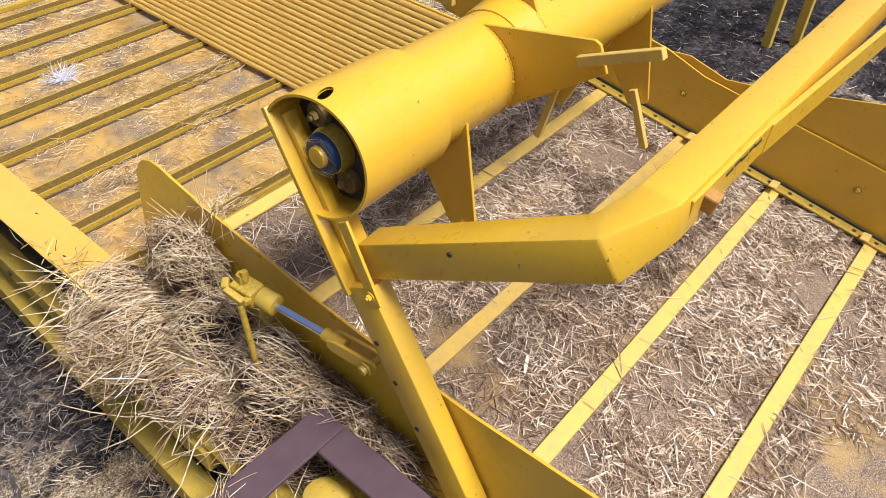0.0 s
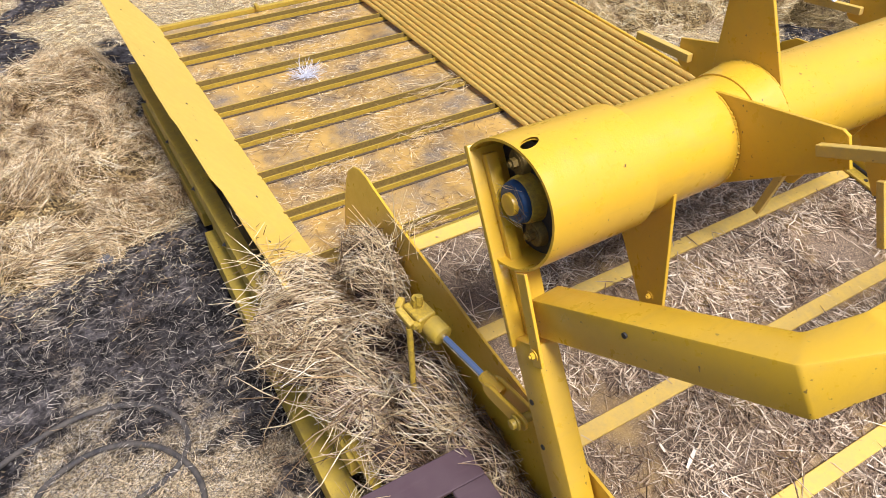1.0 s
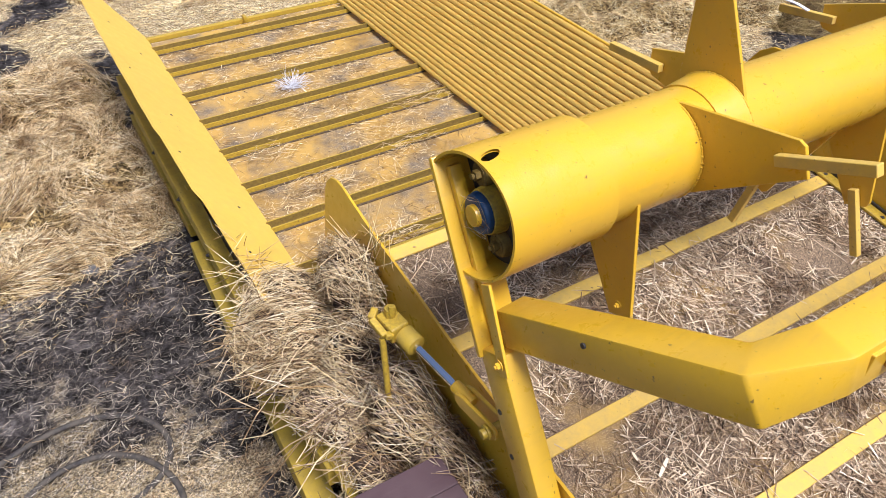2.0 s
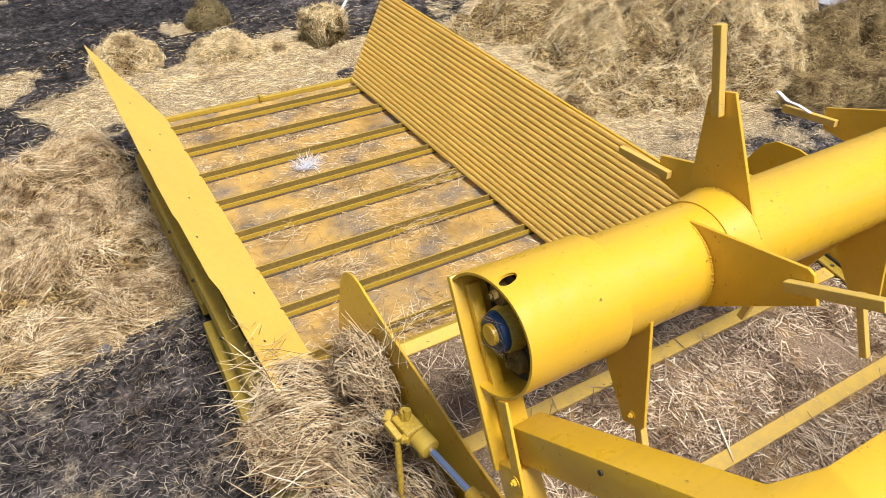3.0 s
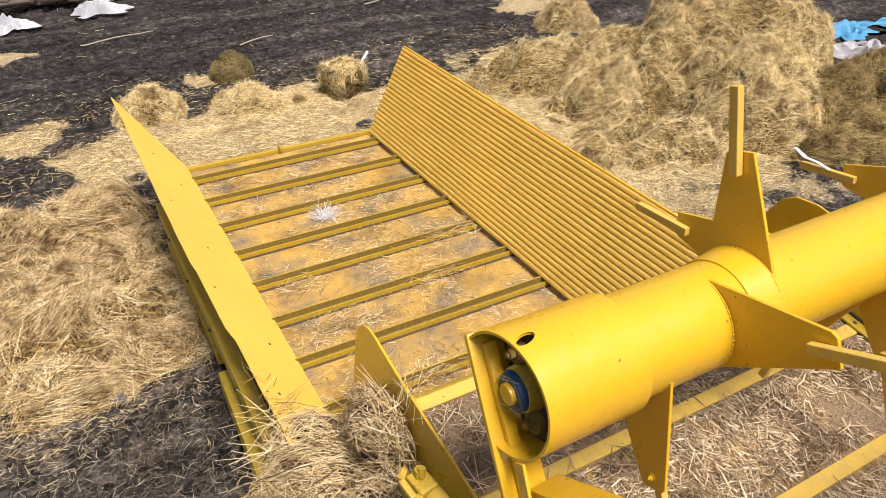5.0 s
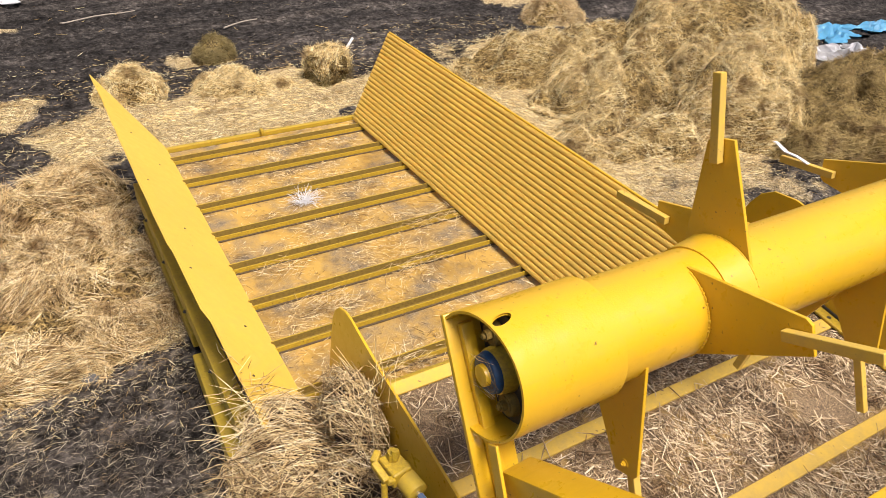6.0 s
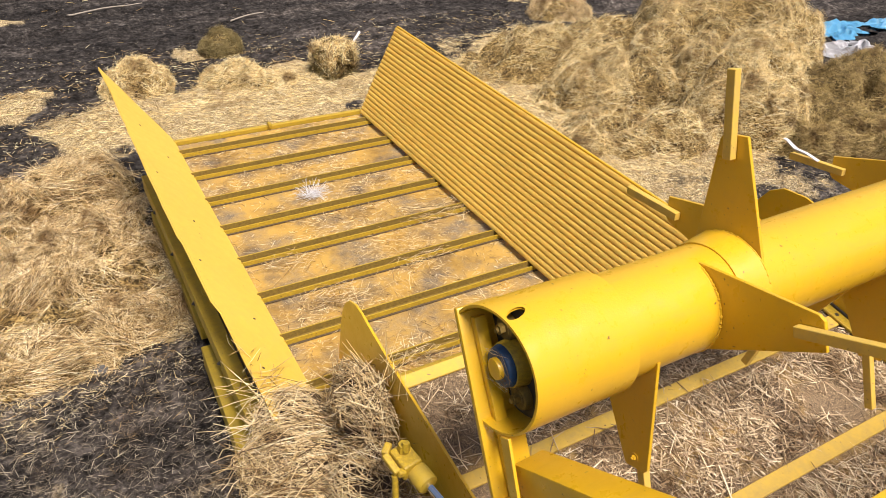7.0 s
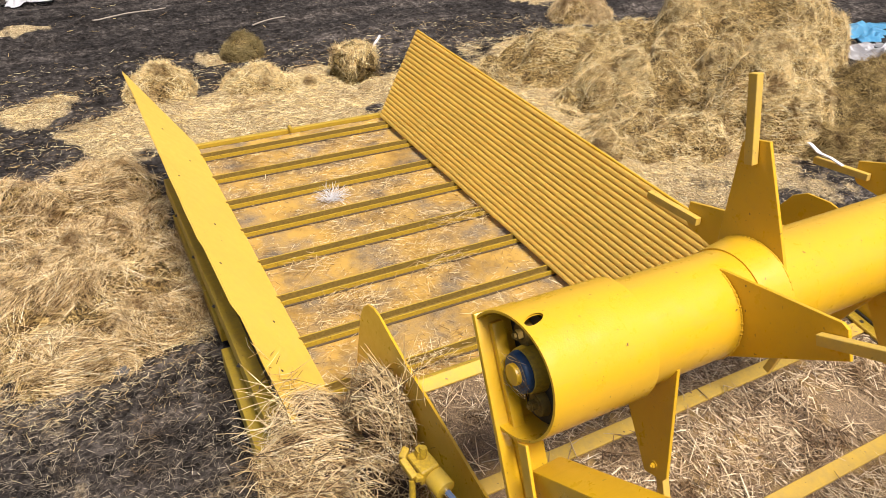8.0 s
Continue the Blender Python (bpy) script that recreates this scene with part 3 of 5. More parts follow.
def tube(x0, x1, r0, r1, thick, seg=64, hole=(), rings=2, cut=None, slant=0.0):
    """An open pipe along x with wall thickness."""
    b = bmesh.new()
    loops = []
    for rr, order in ((0.0, 1), (thick, -1)):
        for i in range(rings + 1)[::order]:
            s = i / rings
            r = r0 + (r1 - r0) * s - rr
            loops.append([b.verts.new((x0 + (x1 - x0) * s + (1 - s) * slant * max(0.0, 0.087 - 0.857 * r * math.cos(2 * math.pi * j / seg) + 0.515 * r * math.sin(2 * math.pi * j / seg)), RY + r * math.cos(2 * math.pi * j / seg), RZ + r * math.sin(2 * math.pi * j / seg))) for j in range(seg)])
    n = len(loops)
    for i, (a, c) in enumerate(zip(loops, loops[1:] + loops[:1])):
        for j in range(seg):
            if hole:
                mid = (a[j].co + a[(j + 1) % seg].co + c[j].co + c[(j + 1) % seg].co) / 4
                if mid.z > RZ and math.hypot((mid.x - hole[0]) / hole[2], (mid.y - hole[1] - 0.25 * (mid.x - hole[0])) / hole[3]) < 1:
                    continue
            if cut is not None and min((v.co - P0).dot(PN) for v in (a[j], a[(j + 1) % seg])) < cut and a[j].co.x < 0.2 and c[j].co.x < 0.2:
                continue
            b.faces.new((a[j], a[(j + 1) % seg], c[(j + 1) % seg], c[j]))
    if hole:
        # draw the rim of the torn hole onto its oval
        for v in {v for e in b.edges if len(e.link_faces) == 1 for v in e.verts}:
            dx = v.co.x - hole[0]
            dy = v.co.y - hole[1] - 0.25 * dx
            k = math.hypot(dx / hole[2], dy / hole[3])
            if v.co.z > RZ and 0.5 < k < 1.6:
                r = math.hypot(v.co.y - RY, v.co.z - RZ)
                dx, dy = dx / k, dy / k
                y2 = hole[1] + 0.25 * dx + dy
                v.co = (hole[0] + dx, y2, RZ + math.sqrt(max(0.0, r * r - (y2 - RY) ** 2)))
    return b


drum = bpart("drum", tube(0.30, 1.78, RR, RR, 0.006), yellow, rotor, smooth=True)
bpart("collar", tube(0.662, 0.744, RR + 0.004, RR + 0.016, 0.006, 64, (), 5), yellow, rotor, smooth=True)
sleeve = bpart("bearing_shield", tube(0.048, 0.34, RR + 0.018, RR + 0.016, 0.006, 180, (0.104, 1.435, 0.025, 0.013), 64, 0.004, 0.14), yellow, rotor, "yellow sleeve around the drum bearing", smooth=True)


def fin(x, angle, side=-1, tip_r=0.375, knife_r=0.525, half=0.105, tip_half=0.038):
    th = radians(angle)
    rad = Vector((0, -math.cos(th), math.sin(th)))
    tan = Vector((0, math.sin(th), math.cos(th)))
    m = Matrix(((0, 0, 1, x), (tan.y, rad.y, 0, RY), (tan.z, rad.z, 0, RZ), (0, 0, 0, 1)))
    o = [(-half, 0.07), (half, 0.07), (tip_half, tip_r - 0.012), (tip_half - 0.012, tip_r), (-tip_half, tip_r)]
    f = bpart("fin", prism(bmesh.new(), o, 0.009, m, 0.001), yellow, rotor)
    b = bmesh.new()
    a, z = m @ Vector((0.0, tip_r - 0.055, 0.0165 * side)), m @ Vector((0.0, knife_r, 0.0165 * side))
    bar_box(b, a, z, 0.020, 0.024, tan, 0.002)
    kn = bpart("knife", b, yellow_bar, f, "flat bolted steel knife bar")
    hex_bolt("bolt", m @ Vector((0.0, tip_r - 0.032, -0.005 * side)), (-side, 0, 0), 0.012, f, yellow)


for x, a in ((0.42, 293), (0.60, 25), (0.75, 105), (0.92, 184), (1.16, 258), (1.30, 295), (1.45, 60), (1.68, 188)):
    fin(x, a, 1 if a == 293 else -1)


def weld(x, r, a0, a1):
    """One rippled bead that follows the drum."""
    b = bmesh.new()
    n, rings = 90, []
    for i in range(n):
        a = radians(a0 + (a1 - a0) * i / (n - 1))
        out = Vector((0, -math.cos(a), math.sin(a)))
        w = 0.0030 + random.uniform(-0.0014, 0.0012)
        c = Vector((x, RY, RZ)) + out * r
        rings.append([b.verts.new(c + Vector((w * math.cos(k * math.pi / 3), 0, 0)) + out * (w * math.sin(k * math.pi / 3))) for k in range(6)])
    for p, q in zip(rings, rings[1:]):
        for k in range(6):
            b.faces.new((p[k], p[(k + 1) % 6], q[(k + 1) % 6], q[k]))
    return b


drum_weld = bpart("weld_bead", weld(0.592, RR, -60, 75), yellow, drum)
bpart("weld_bead", weld(0.742, RR + 0.014, 35, 170), yellow, drum)

# bearing in the shield
bearing = thing("flange_bearing", "blue flange bearing with yellow hub and two bolts", "bearing", (0.1, RY, RZ))
bm = bmesh.new()
out = []
for i in range(32):
    a = 2 * math.pi * i / 32
    q = Vector((0, RY + 0.126 * math.cos(a), RZ + 0.126 * math.sin(a)))
    short = max(0.0, 0.004 - (q - P0).dot(PN))
    q += PN * short
    out.append((q.y, q.z))
# plate colour carries the shade inside the shield
prism(bm, out, 0.012, yz_plane(0.135))
bpart("mount_plate", bm, steel_and_shade, bearing, "greasy mounting plate, darkened for the shade inside the shield")
pd = Vector((0, 0.515, 0.857))
axis_pt = Vector((0.1, RY, RZ))
bm = bmesh.new()
cyl(bm, axis_pt + Vector((0.04, 0, 0)), axis_pt + Vector((-0.004, 0, 0)), 0.056, 32, 0.050, 0.003)
housing = bpart("housing", bm, yellow_slat, bearing, smooth=True)
bm = bmesh.new()
cyl(bm, axis_pt, axis_pt + Vector((-0.020, 0, 0)), 0.048, 32, 0.043, 0.004)
bpart("seal_ring", bm, blue_paint, housing, "blue painted bearing ring", smooth=True)
bm = bmesh.new()
cyl(bm, axis_pt, axis_pt + Vector((-0.031, 0, 0)), 0.025, 28, 0.024, 0.003)
bpart("shaft_end", bm, yellow, bearing, smooth=True)
for s in (-1, 1):
    c = axis_pt + pd * (0.077 * s)
    bm = cyl(bmesh.new(), c + Vector((0.04, 0, 0)), c + Vector((0.012, 0, 0)), 0.033, 20, 0.028, 0.003)
    # dark lug colour: grease plus the shade inside the shield
    lug = bpart("lug", bm, dark_olive_paint, bearing, "grease-stained bolted lug with painted-in shade", smooth=True)
    hex_bolt("bolt", c + Vector((0.014, 0, 0)), (-1, 0, 0), 0.021, lug, dark_olive_paint)

# ---- lifting arm and hoop frame ----
arm = thing("lift_post", "leaning yellow box-section post with drilled holes", "post", (0.065, 1.0, 0.1))
bm = bmesh.new()
bar_box(bm, P0 + PD * 0.43 + PN * 0.048, P0 + PD * 1.75 + PN * 0.048, 0.060, 0.096, PN, 0.007)
post = bpart("post", bm, yellow, arm, smooth=True)
bm = bmesh.new()
bar_box(bm, P0 + PD * -0.005 + PN * 0.008 + Vector((0.025, 0, 0)), P0 + PD * 0.45 + PN * 0.008 + Vector((0.015, 0, 0)), 0.11, 0.016, PN, 0.003)
bpart("bearing_strip", bm, yellow, arm, smooth=True)
bm = bmesh.new()
bar_box(bm, P0 + PD * 0.02 + PN * 0.026 + Vector((0.012, 0, 0)), P0 + PD * 0.45 + PN * 0.026 + Vector((0.012, 0, 0)), 0.03, 0.02, PN, 0.003)
bpart("bearing_strip", bm, yellow, arm, smooth=True)
bm = bmesh.new()
bar_box(bm, P0 + PD * 0.27 + PN * 0.088 + Vector((-0.016, 0, 0)), P0 + PD * 0.475 + PN * 0.1 + Vector((-0.034, 0, 0)), 0.008, 0.034, PN, 0.002)
tab = bpart("hoop_tab", bm, yellow, arm)
tb = P0 + PD * 0.445 + PN * 0.098
hex_bolt("bolt", (0.0385, tb.y, tb.z), (-1, 0, 0), 0.014, tab, yellow)
for s in (0.585, 0.70, 0.84):
    c = P0 + PD * s + PN * 0.022
    bpart("hole_disc", cyl(bmesh.new(), (0.0445, c.y, c.z), (0.049, c.y, c.z), 0.007, 14), steel_and_shade, post, "dark disc for a shaded drilled hole")

hoop = thing("hoop_frame", "bent yellow box-tube hoop frame across the trough", "frame", (0.3, 0.8, 0.9))
A0, A1 = Vector((0.105, 1.31, 0.759)), Vector((0.168, 0.815, 1.040))
C0, C1 = Vector((0.262, 0.776, 1.085)), Vector((1.85, 0.778, 1.083))


def swept_box(points, w, hs, ups):
    """A box tube along points with mitred joints; ups gives the direction of h at each point."""
    b = bmesh.new()
    rings = []
    n = len(points)
    for i, p in enumerate(points):
        h = hs[i]
        d0 = (points[i] - points[i - 1]).normalized() if i else (points[1] - points[0]).normalized()
        d1 = (points[i + 1] - points[i]).normalized() if i < n - 1 else d0
        d = (d0 + d1).normalized()
        u = (ups[i] - ups[i].dot(d) * d).normalized()
        s = d.cross(u)
        k = 1 / max(0.5, d.dot(d0))
        rings.append([b.verts.new(p + s * (a * w / 2 * k) + u * (c * h / 2)) for a, c in ((-1, -1), (1, -1), (1, 1), (-1, 1))])
    for r0, r1 in zip(rings, rings[1:]):
        for j in range(4):
            b.faces.new((r0[j], r0[(j + 1) % 4], r1[(j + 1) % 4], r1[j]))
    b.faces.new(rings[0][::-1])
    b.faces.new(rings[-1])
    bmesh.ops.recalc_face_normals(b, faces=b.faces)
    bmesh.ops.bevel(b, geom=list(b.edges), offset=0.006, segments=2, affect="EDGES", profile=0.5)
    return b


up = Vector((0, 0.35, 1))
hoop_tube = bpart("hoop_tube", swept_box([A0, A1, C0, C1], 0.082, [0.09, 0.098, 0.085, 0.08], [up, up, Vector((0, 0.1, 1)), Vector((0, 0, 1))]), yellow, hoop, smooth=True)
# brace plate welded to the front of the tube, parting from it towards its far end
bm = bmesh.new()
bar_box(bm, (0.285, 0.7365, 1.083), (0.62, 0.7335, 1.083), 0.008, 0.070, (0, 0, 1), 0.002)
bar_box(bm, (0.615, 0.7335, 1.083), (1.75, 0.662, 1.085), 0.014, 0.070, (0, 0, 1), 0.003)
brace = bpart("brace_plate", bm, yellow, hoop)
bpart("stop_pin", box(bmesh.new(), (0.034, 0.03, 0.034), pose(0.345, 0.724, 1.09, 10, 0, 4), 0.004, 2), rust_nub, brace, "rusty square stop nub")
for k in range(5):
    bpart("stencil_mark", box(bmesh.new(), (0.024, 0.002, 0.006), pose(0.43 + 0.032 * k, 0.7305 - 0.0003 * k, 1.103 + 0.004 * (k % 2), 0, -6, -1)), steel_and_shade, brace, "worn dark stencil dash")
bpart("hole_disc", cyl(bmesh.new(), (0.0865, 1.09, 0.905), (0.092, 1.09, 0.905), 0.006, 12), steel_and_shade, hoop_tube, "dark disc for a shaded drilled hole")

# ---- hydraulic cylinder ----
ram = thing("hydraulic_cylinder", "yellow hydraulic cylinder with a bright chrome rod", "cylinder", (0.0, 1.7, 0.3))
RA, RB = Vector((0.078, 1.302, 0.408)), Vector((0.023, 1.616, 0.437))
rd = (RB - RA).normalized()
bpart("rod", cyl(bmesh.new(), RA + rd * 0.12, RB + rd * 0.03, 0.0105, 20), chrome, ram, "bright chrome rod", smooth=True)
barrel = bpart("barrel", cyl(bmesh.new(), RB, RB + rd * 0.05, 0.025, 28, None, 0.003), yellow, ram, smooth=True)
bpart("gland", cyl(bmesh.new(), RB - rd * 0.012, RB + rd * 0.045, 0.030, 28, None, 0.004), yellow_dusty_shaded, barrel, smooth=True)
bm = bmesh.new()
eye = [(-0.024 * math.cos(math.pi * k / 10), -0.024 * math.sin(math.pi * k / 10)) for k in range(11)] + [(0.022, 0.11), (0.012, 0.13), (-0.012, 0.13), (-0.022, 0.11)]
side = Vector((1, 0, 0)) - rd * rd.x
side.normalize()
lift = rd.cross(side)
for s in (-1, 1):
    m = Matrix((lift, rd, side)).transposed().to_4x4()
    m.translation = RA + side * 0.018 * s
    prism(bm, eye, 0.010, m, 0.002)
cyl(bm, RA + rd * 0.085, RA + rd * 0.155, 0.018, 24, None, 0.003)
clevis = bpart("clevis", bm, yellow, ram)
bpart("pin_washer", cyl(bmesh.new(), RA + Vector((-0.033, 0, 0)), RA + Vector((-0.027, 0, 0)), 0.020, 24, None, 0.002), yellow_slat, clevis, smooth=True)
bpart("pin", cyl(bmesh.new(), RA + Vector((-0.045, 0, 0)), RA + Vector((0.04, 0, 0)), 0.013, 20, None, 0.002), yellow_slat, clevis, smooth=True)
bm = bmesh.new()
vp = RB + rd * 0.075 + Vector((-0.012, 0, 0.012))
turn = Matrix((side, rd, -lift)).transposed().to_4x4()
box(bm, (0.058, 0.075, 0.056), Matrix.Translation(vp) @ turn, 0.007, 2)
cyl(bm, vp + rd * 0.01, vp + rd * 0.012 + Vector((0.004, 0, 0.052)), 0.017, 6)
cyl(bm, vp + Vector((0, 0, 0.04)), vp + rd * 0.004 + Vector((0.004, 0, 0.066)), 0.010, 14)
# bent guard strap round the hose port
strap = [vp + side * a + rd * c + Vector((0, 0, h)) for a, c, h in ((-0.025, -0.034, 0.01), (-0.046, -0.03, 0.016), (-0.048, 0.028, 0.03), (-0.02, 0.046, 0.036))]
for p, q in zip(strap, strap[1:]):
    bar_box(bm, p, q, 0.020, 0.018, (0, 0, 1), 0.004)
block = bpart("port_block", bm, yellow_slat, barrel)
bm = cyl(bmesh.new(), vp + Vector((-0.045, -0.03, 0.0)), vp + Vector((-0.05, -0.06, -0.25)), 0.009, 14)
bpart("pipe", bm, yellow_slat, ram, "thin yellow hydraulic pipe", smooth=True)

# ---- brown bracket ----
brk = thing("square_bracket_frame", "brown primed flat steel square frame", "bracket", (-0.2, 1.25, 0.17))
bm = bmesh.new()
FX0, FX1, FY0, FY1, FW, FZ = -0.42, -0.005, 0.95, 1.435, 0.102, 0.18
box(bm, (FX1 - FX0, FW, 0.014), pose((FX0 + FX1) / 2, FY1 - FW / 2, FZ), 0.003)
bpart("frame_bar", bm, brown_steel, brk)
bm = box(bmesh.new(), (FW, FY1 - FY0 - FW - 0.002, 0.014), pose(FX1 - FW / 2, (FY0 + FY1 - FW) / 2, FZ), 0.003)
bpart("frame_bar", bm, brown_steel, brk)
bpart("yellow_drum", cyl(bmesh.new(), (-0.17, 1.24, -0.08), (-0.14, 1.27, 0.10), 0.075, 32, 0.07, 0.03), yellow_dusty_shaded, brk, "dusty yellow drum end", smooth=True)

# ---- straw lying in the trough and on the bed ----
RNG = np.random.default_rng(11)


def scatter_trough():
    n = 98000
    x, y = RNG.uniform(TR_L + 0.02, TR_R - 0.03, n), RNG.uniform(-0.78, FEED_END - 0.02, n)
    keep = np.array([bumpy(a, b, 2.6, 8.0) + 0.35 * bumpy(a, b, 9.0, 3.0) > -0.72 + 0.75 * random.random() for a, b in zip(x, y)])
    on_bar = np.abs(((y - BAR_FIRST - 0.02 + 0.5 * BAR_PITCH) % BAR_PITCH) - 0.5 * BAR_PITCH) < 0.04
    keep &= ~on_bar | (RNG.uniform(0, 1, n) < 0.06)
    x, y = x[keep], y[keep]
    n = len(x)
    z = 0.24 + 0.14 * (y - 1.3) + 0.002 + np.abs(RNG.normal(0, 0.006, n))
    d = flat_dirs(RNG, n, 0.08)
    d[:, 2] += 0.14 * d[:, 1]
    ln = RNG.gamma(1.8, 0.017, n) + 0.008
    wd = 0.0014 + RNG.gamma(2.0, 0.0007, n)
    # longer stalks lying in drifts
    m = 6300
    lx, ly = RNG.uniform(TR_L + 0.07, TR_R - 0.1, m), RNG.uniform(-0.78, FEED_END - 0.08, m)
    on = np.array([bumpy(a, b, 2.2, 21.0) > -0.05 + 0.35 * random.random() for a, b in zip(lx, ly)])
    on &= (np.abs(((ly - BAR_FIRST - 0.02 + 0.5 * BAR_PITCH) % BAR_PITCH) - 0.5 * BAR_PITCH) > 0.05) | (RNG.uniform(0, 1, m) < 0.1)
    lx, ly = lx[on], ly[on]
    m = len(lx)
    ld = flat_dirs(RNG, m, 0.05)
    ld[:, 2] += 0.14 * ld[:, 1]
    lz = 0.24 + 0.14 * (ly - 1.3) + 0.010 + np.abs(RNG.normal(0, 0.008, m))
    ob = straws("chopped_straw", np.stack([x, y, z], 1), d, ln, wd, straw_chopped, 0.05, None, 2)
    tagged(ob, "chopped pale straw strewn over the trough floor", "straw", kind="stuff")
    ob = straws("straw_stalks", np.stack([lx, ly, lz], 1), ld, RNG.uniform(0.04, 0.12, m), RNG.uniform(0.0022, 0.0042, m), straw_chopped, 0.05, None, 3)
    return tagged(ob, "longer pale stalks lying in drifts in the trough", "straw", kind="stuff")


def scatter_bed():
    n = 20000
    x, y = RNG.uniform(0.0, 1.22, n), RNG.uniform(2.15, 4.72, n)
    near_slat = np.abs(((y - SLAT_FIRST + 0.5 * SLAT_PITCH) % SLAT_PITCH) - 0.5 * SLAT_PITCH) < 0.03
    keep = np.array([bumpy(a, b, 3.2, 4.0) > 0.1 - 0.5 * math.exp(-((a - 0.75) / 0.4) ** 2) + 0.9 * (random.random() - 0.5) for a, b in zip(x, y)]) & ~near_slat
    x, y = x[keep], y[keep]
    n = len(x)
    z = 0.002 + np.abs(RNG.normal(0, 0.004, n))
    ob = straws("chaff", np.stack([x, y, z], 1), flat_dirs(RNG, n, 0.08), RNG.gamma(1.6, 0.012, n) + 0.008, RNG.uniform(0.0010, 0.0026, n), straw_pale, 0.1, None, 2)
    tagged(ob, "thin scatter of chaff on the conveyor bed", "straw", kind="stuff")
    # thicker wisps caught against two slats
    pts, dirs = [], []
    for cx, cy, r, m in ((1.05, 3.42, 0.17, 260), (0.80, 3.08, 0.16, 160), (0.30, 2.95, 0.14, 170), (0.45, 2.45, 0.12, 140), (0.2, 3.3, 0.12, 90)):
        a = RNG.normal(0, 1, (m, 3)) * (r * 0.55, r * 0.32, 0.008) + (cx, cy, 0.022)
        a[:, 2] = np.abs(a[:, 2] - 0.006) + 0.006
        pts.append(a)
        d = flat_dirs(RNG, m, 0.18)
        d[:, 0] *= 1.5
        dirs.append(d)
    p = np.concatenate(pts)
    ob = straws("straw_wisps", p, np.concatenate(dirs), RNG.uniform(0.03, 0.12, len(p)), RNG.uniform(0.0012, 0.003, len(p)), straw_pale, 0.1)
    tagged(ob, "loose straw wisps caught on the conveyor slats", "straw", kind="stuff")


scatter_trough()
scatter_bed()

# ---- tangled straw caught beside the cylinder ----
deck = thing("side_deck", "yellow steel deck plate beside the trough", "plate", (-0.13, 1.6, -0.05))
bpart("deck_plate", box(bmesh.new(), (0.24, 1.3, 0.012), pose(-0.10, 1.6, -0.09), 0.002), yellow_slat, deck)
bpart("deck_post", bar_box(bmesh.new(), (-0.13, 1.0, GROUND), (-0.13, 1.0, -0.09), 0.06, 0.06, (0, 1, 0)), yellow_dusty_shaded, deck)
bpart("deck_post", bar_box(bmesh.new(), (-0.13, 2.1, GROUND), (-0.13, 2.1, -0.09), 0.06, 0.06, (0, 1, 0)), yellow_dusty_shaded, deck)

LOBES = [  # x, y, z, radii, stalks, heading of the stalks
    (0.035, 2.07, 0.29, 0.070, 0.15, 0.13, 620, 1.8), (-0.19, 2.07, 0.12, 0.17, 0.17, 0.12, 1100, 2.6), (-0.15, 2.24, 0.15, 0.13, 0.12, 0.08, 420, 2.7), (-0.02, 1.88, 0.16, 0.12, 0.12, 0.14, 560, 2.1), (-0.15, 1.84, 0.04, 0.12, 0.14, 0.11, 640, 2.4),
    (0.0, 1.64, 0.13, 0.10, 0.15, 0.14, 560, 1.95), (0.035, 1.43, 0.09, 0.07, 0.15, 0.12, 460, 1.75), (0.05, 1.22, 0.05, 0.05, 0.13, 0.10, 320, 1.6), (-0.10, 1.62, -0.02, 0.11, 0.14, 0.08, 300, 2.2), (-0.05, 1.46, -0.05, 0.09, 0.11, 0.08, 240, 1.9),
]


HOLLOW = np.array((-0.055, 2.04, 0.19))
# brown straw, darkened to carry the shade in the gaps between stalks
straw_shade = plain("brown_straw_and_shade", (0.045, 0.026, 0.013), 0.9, 0.8, 60)


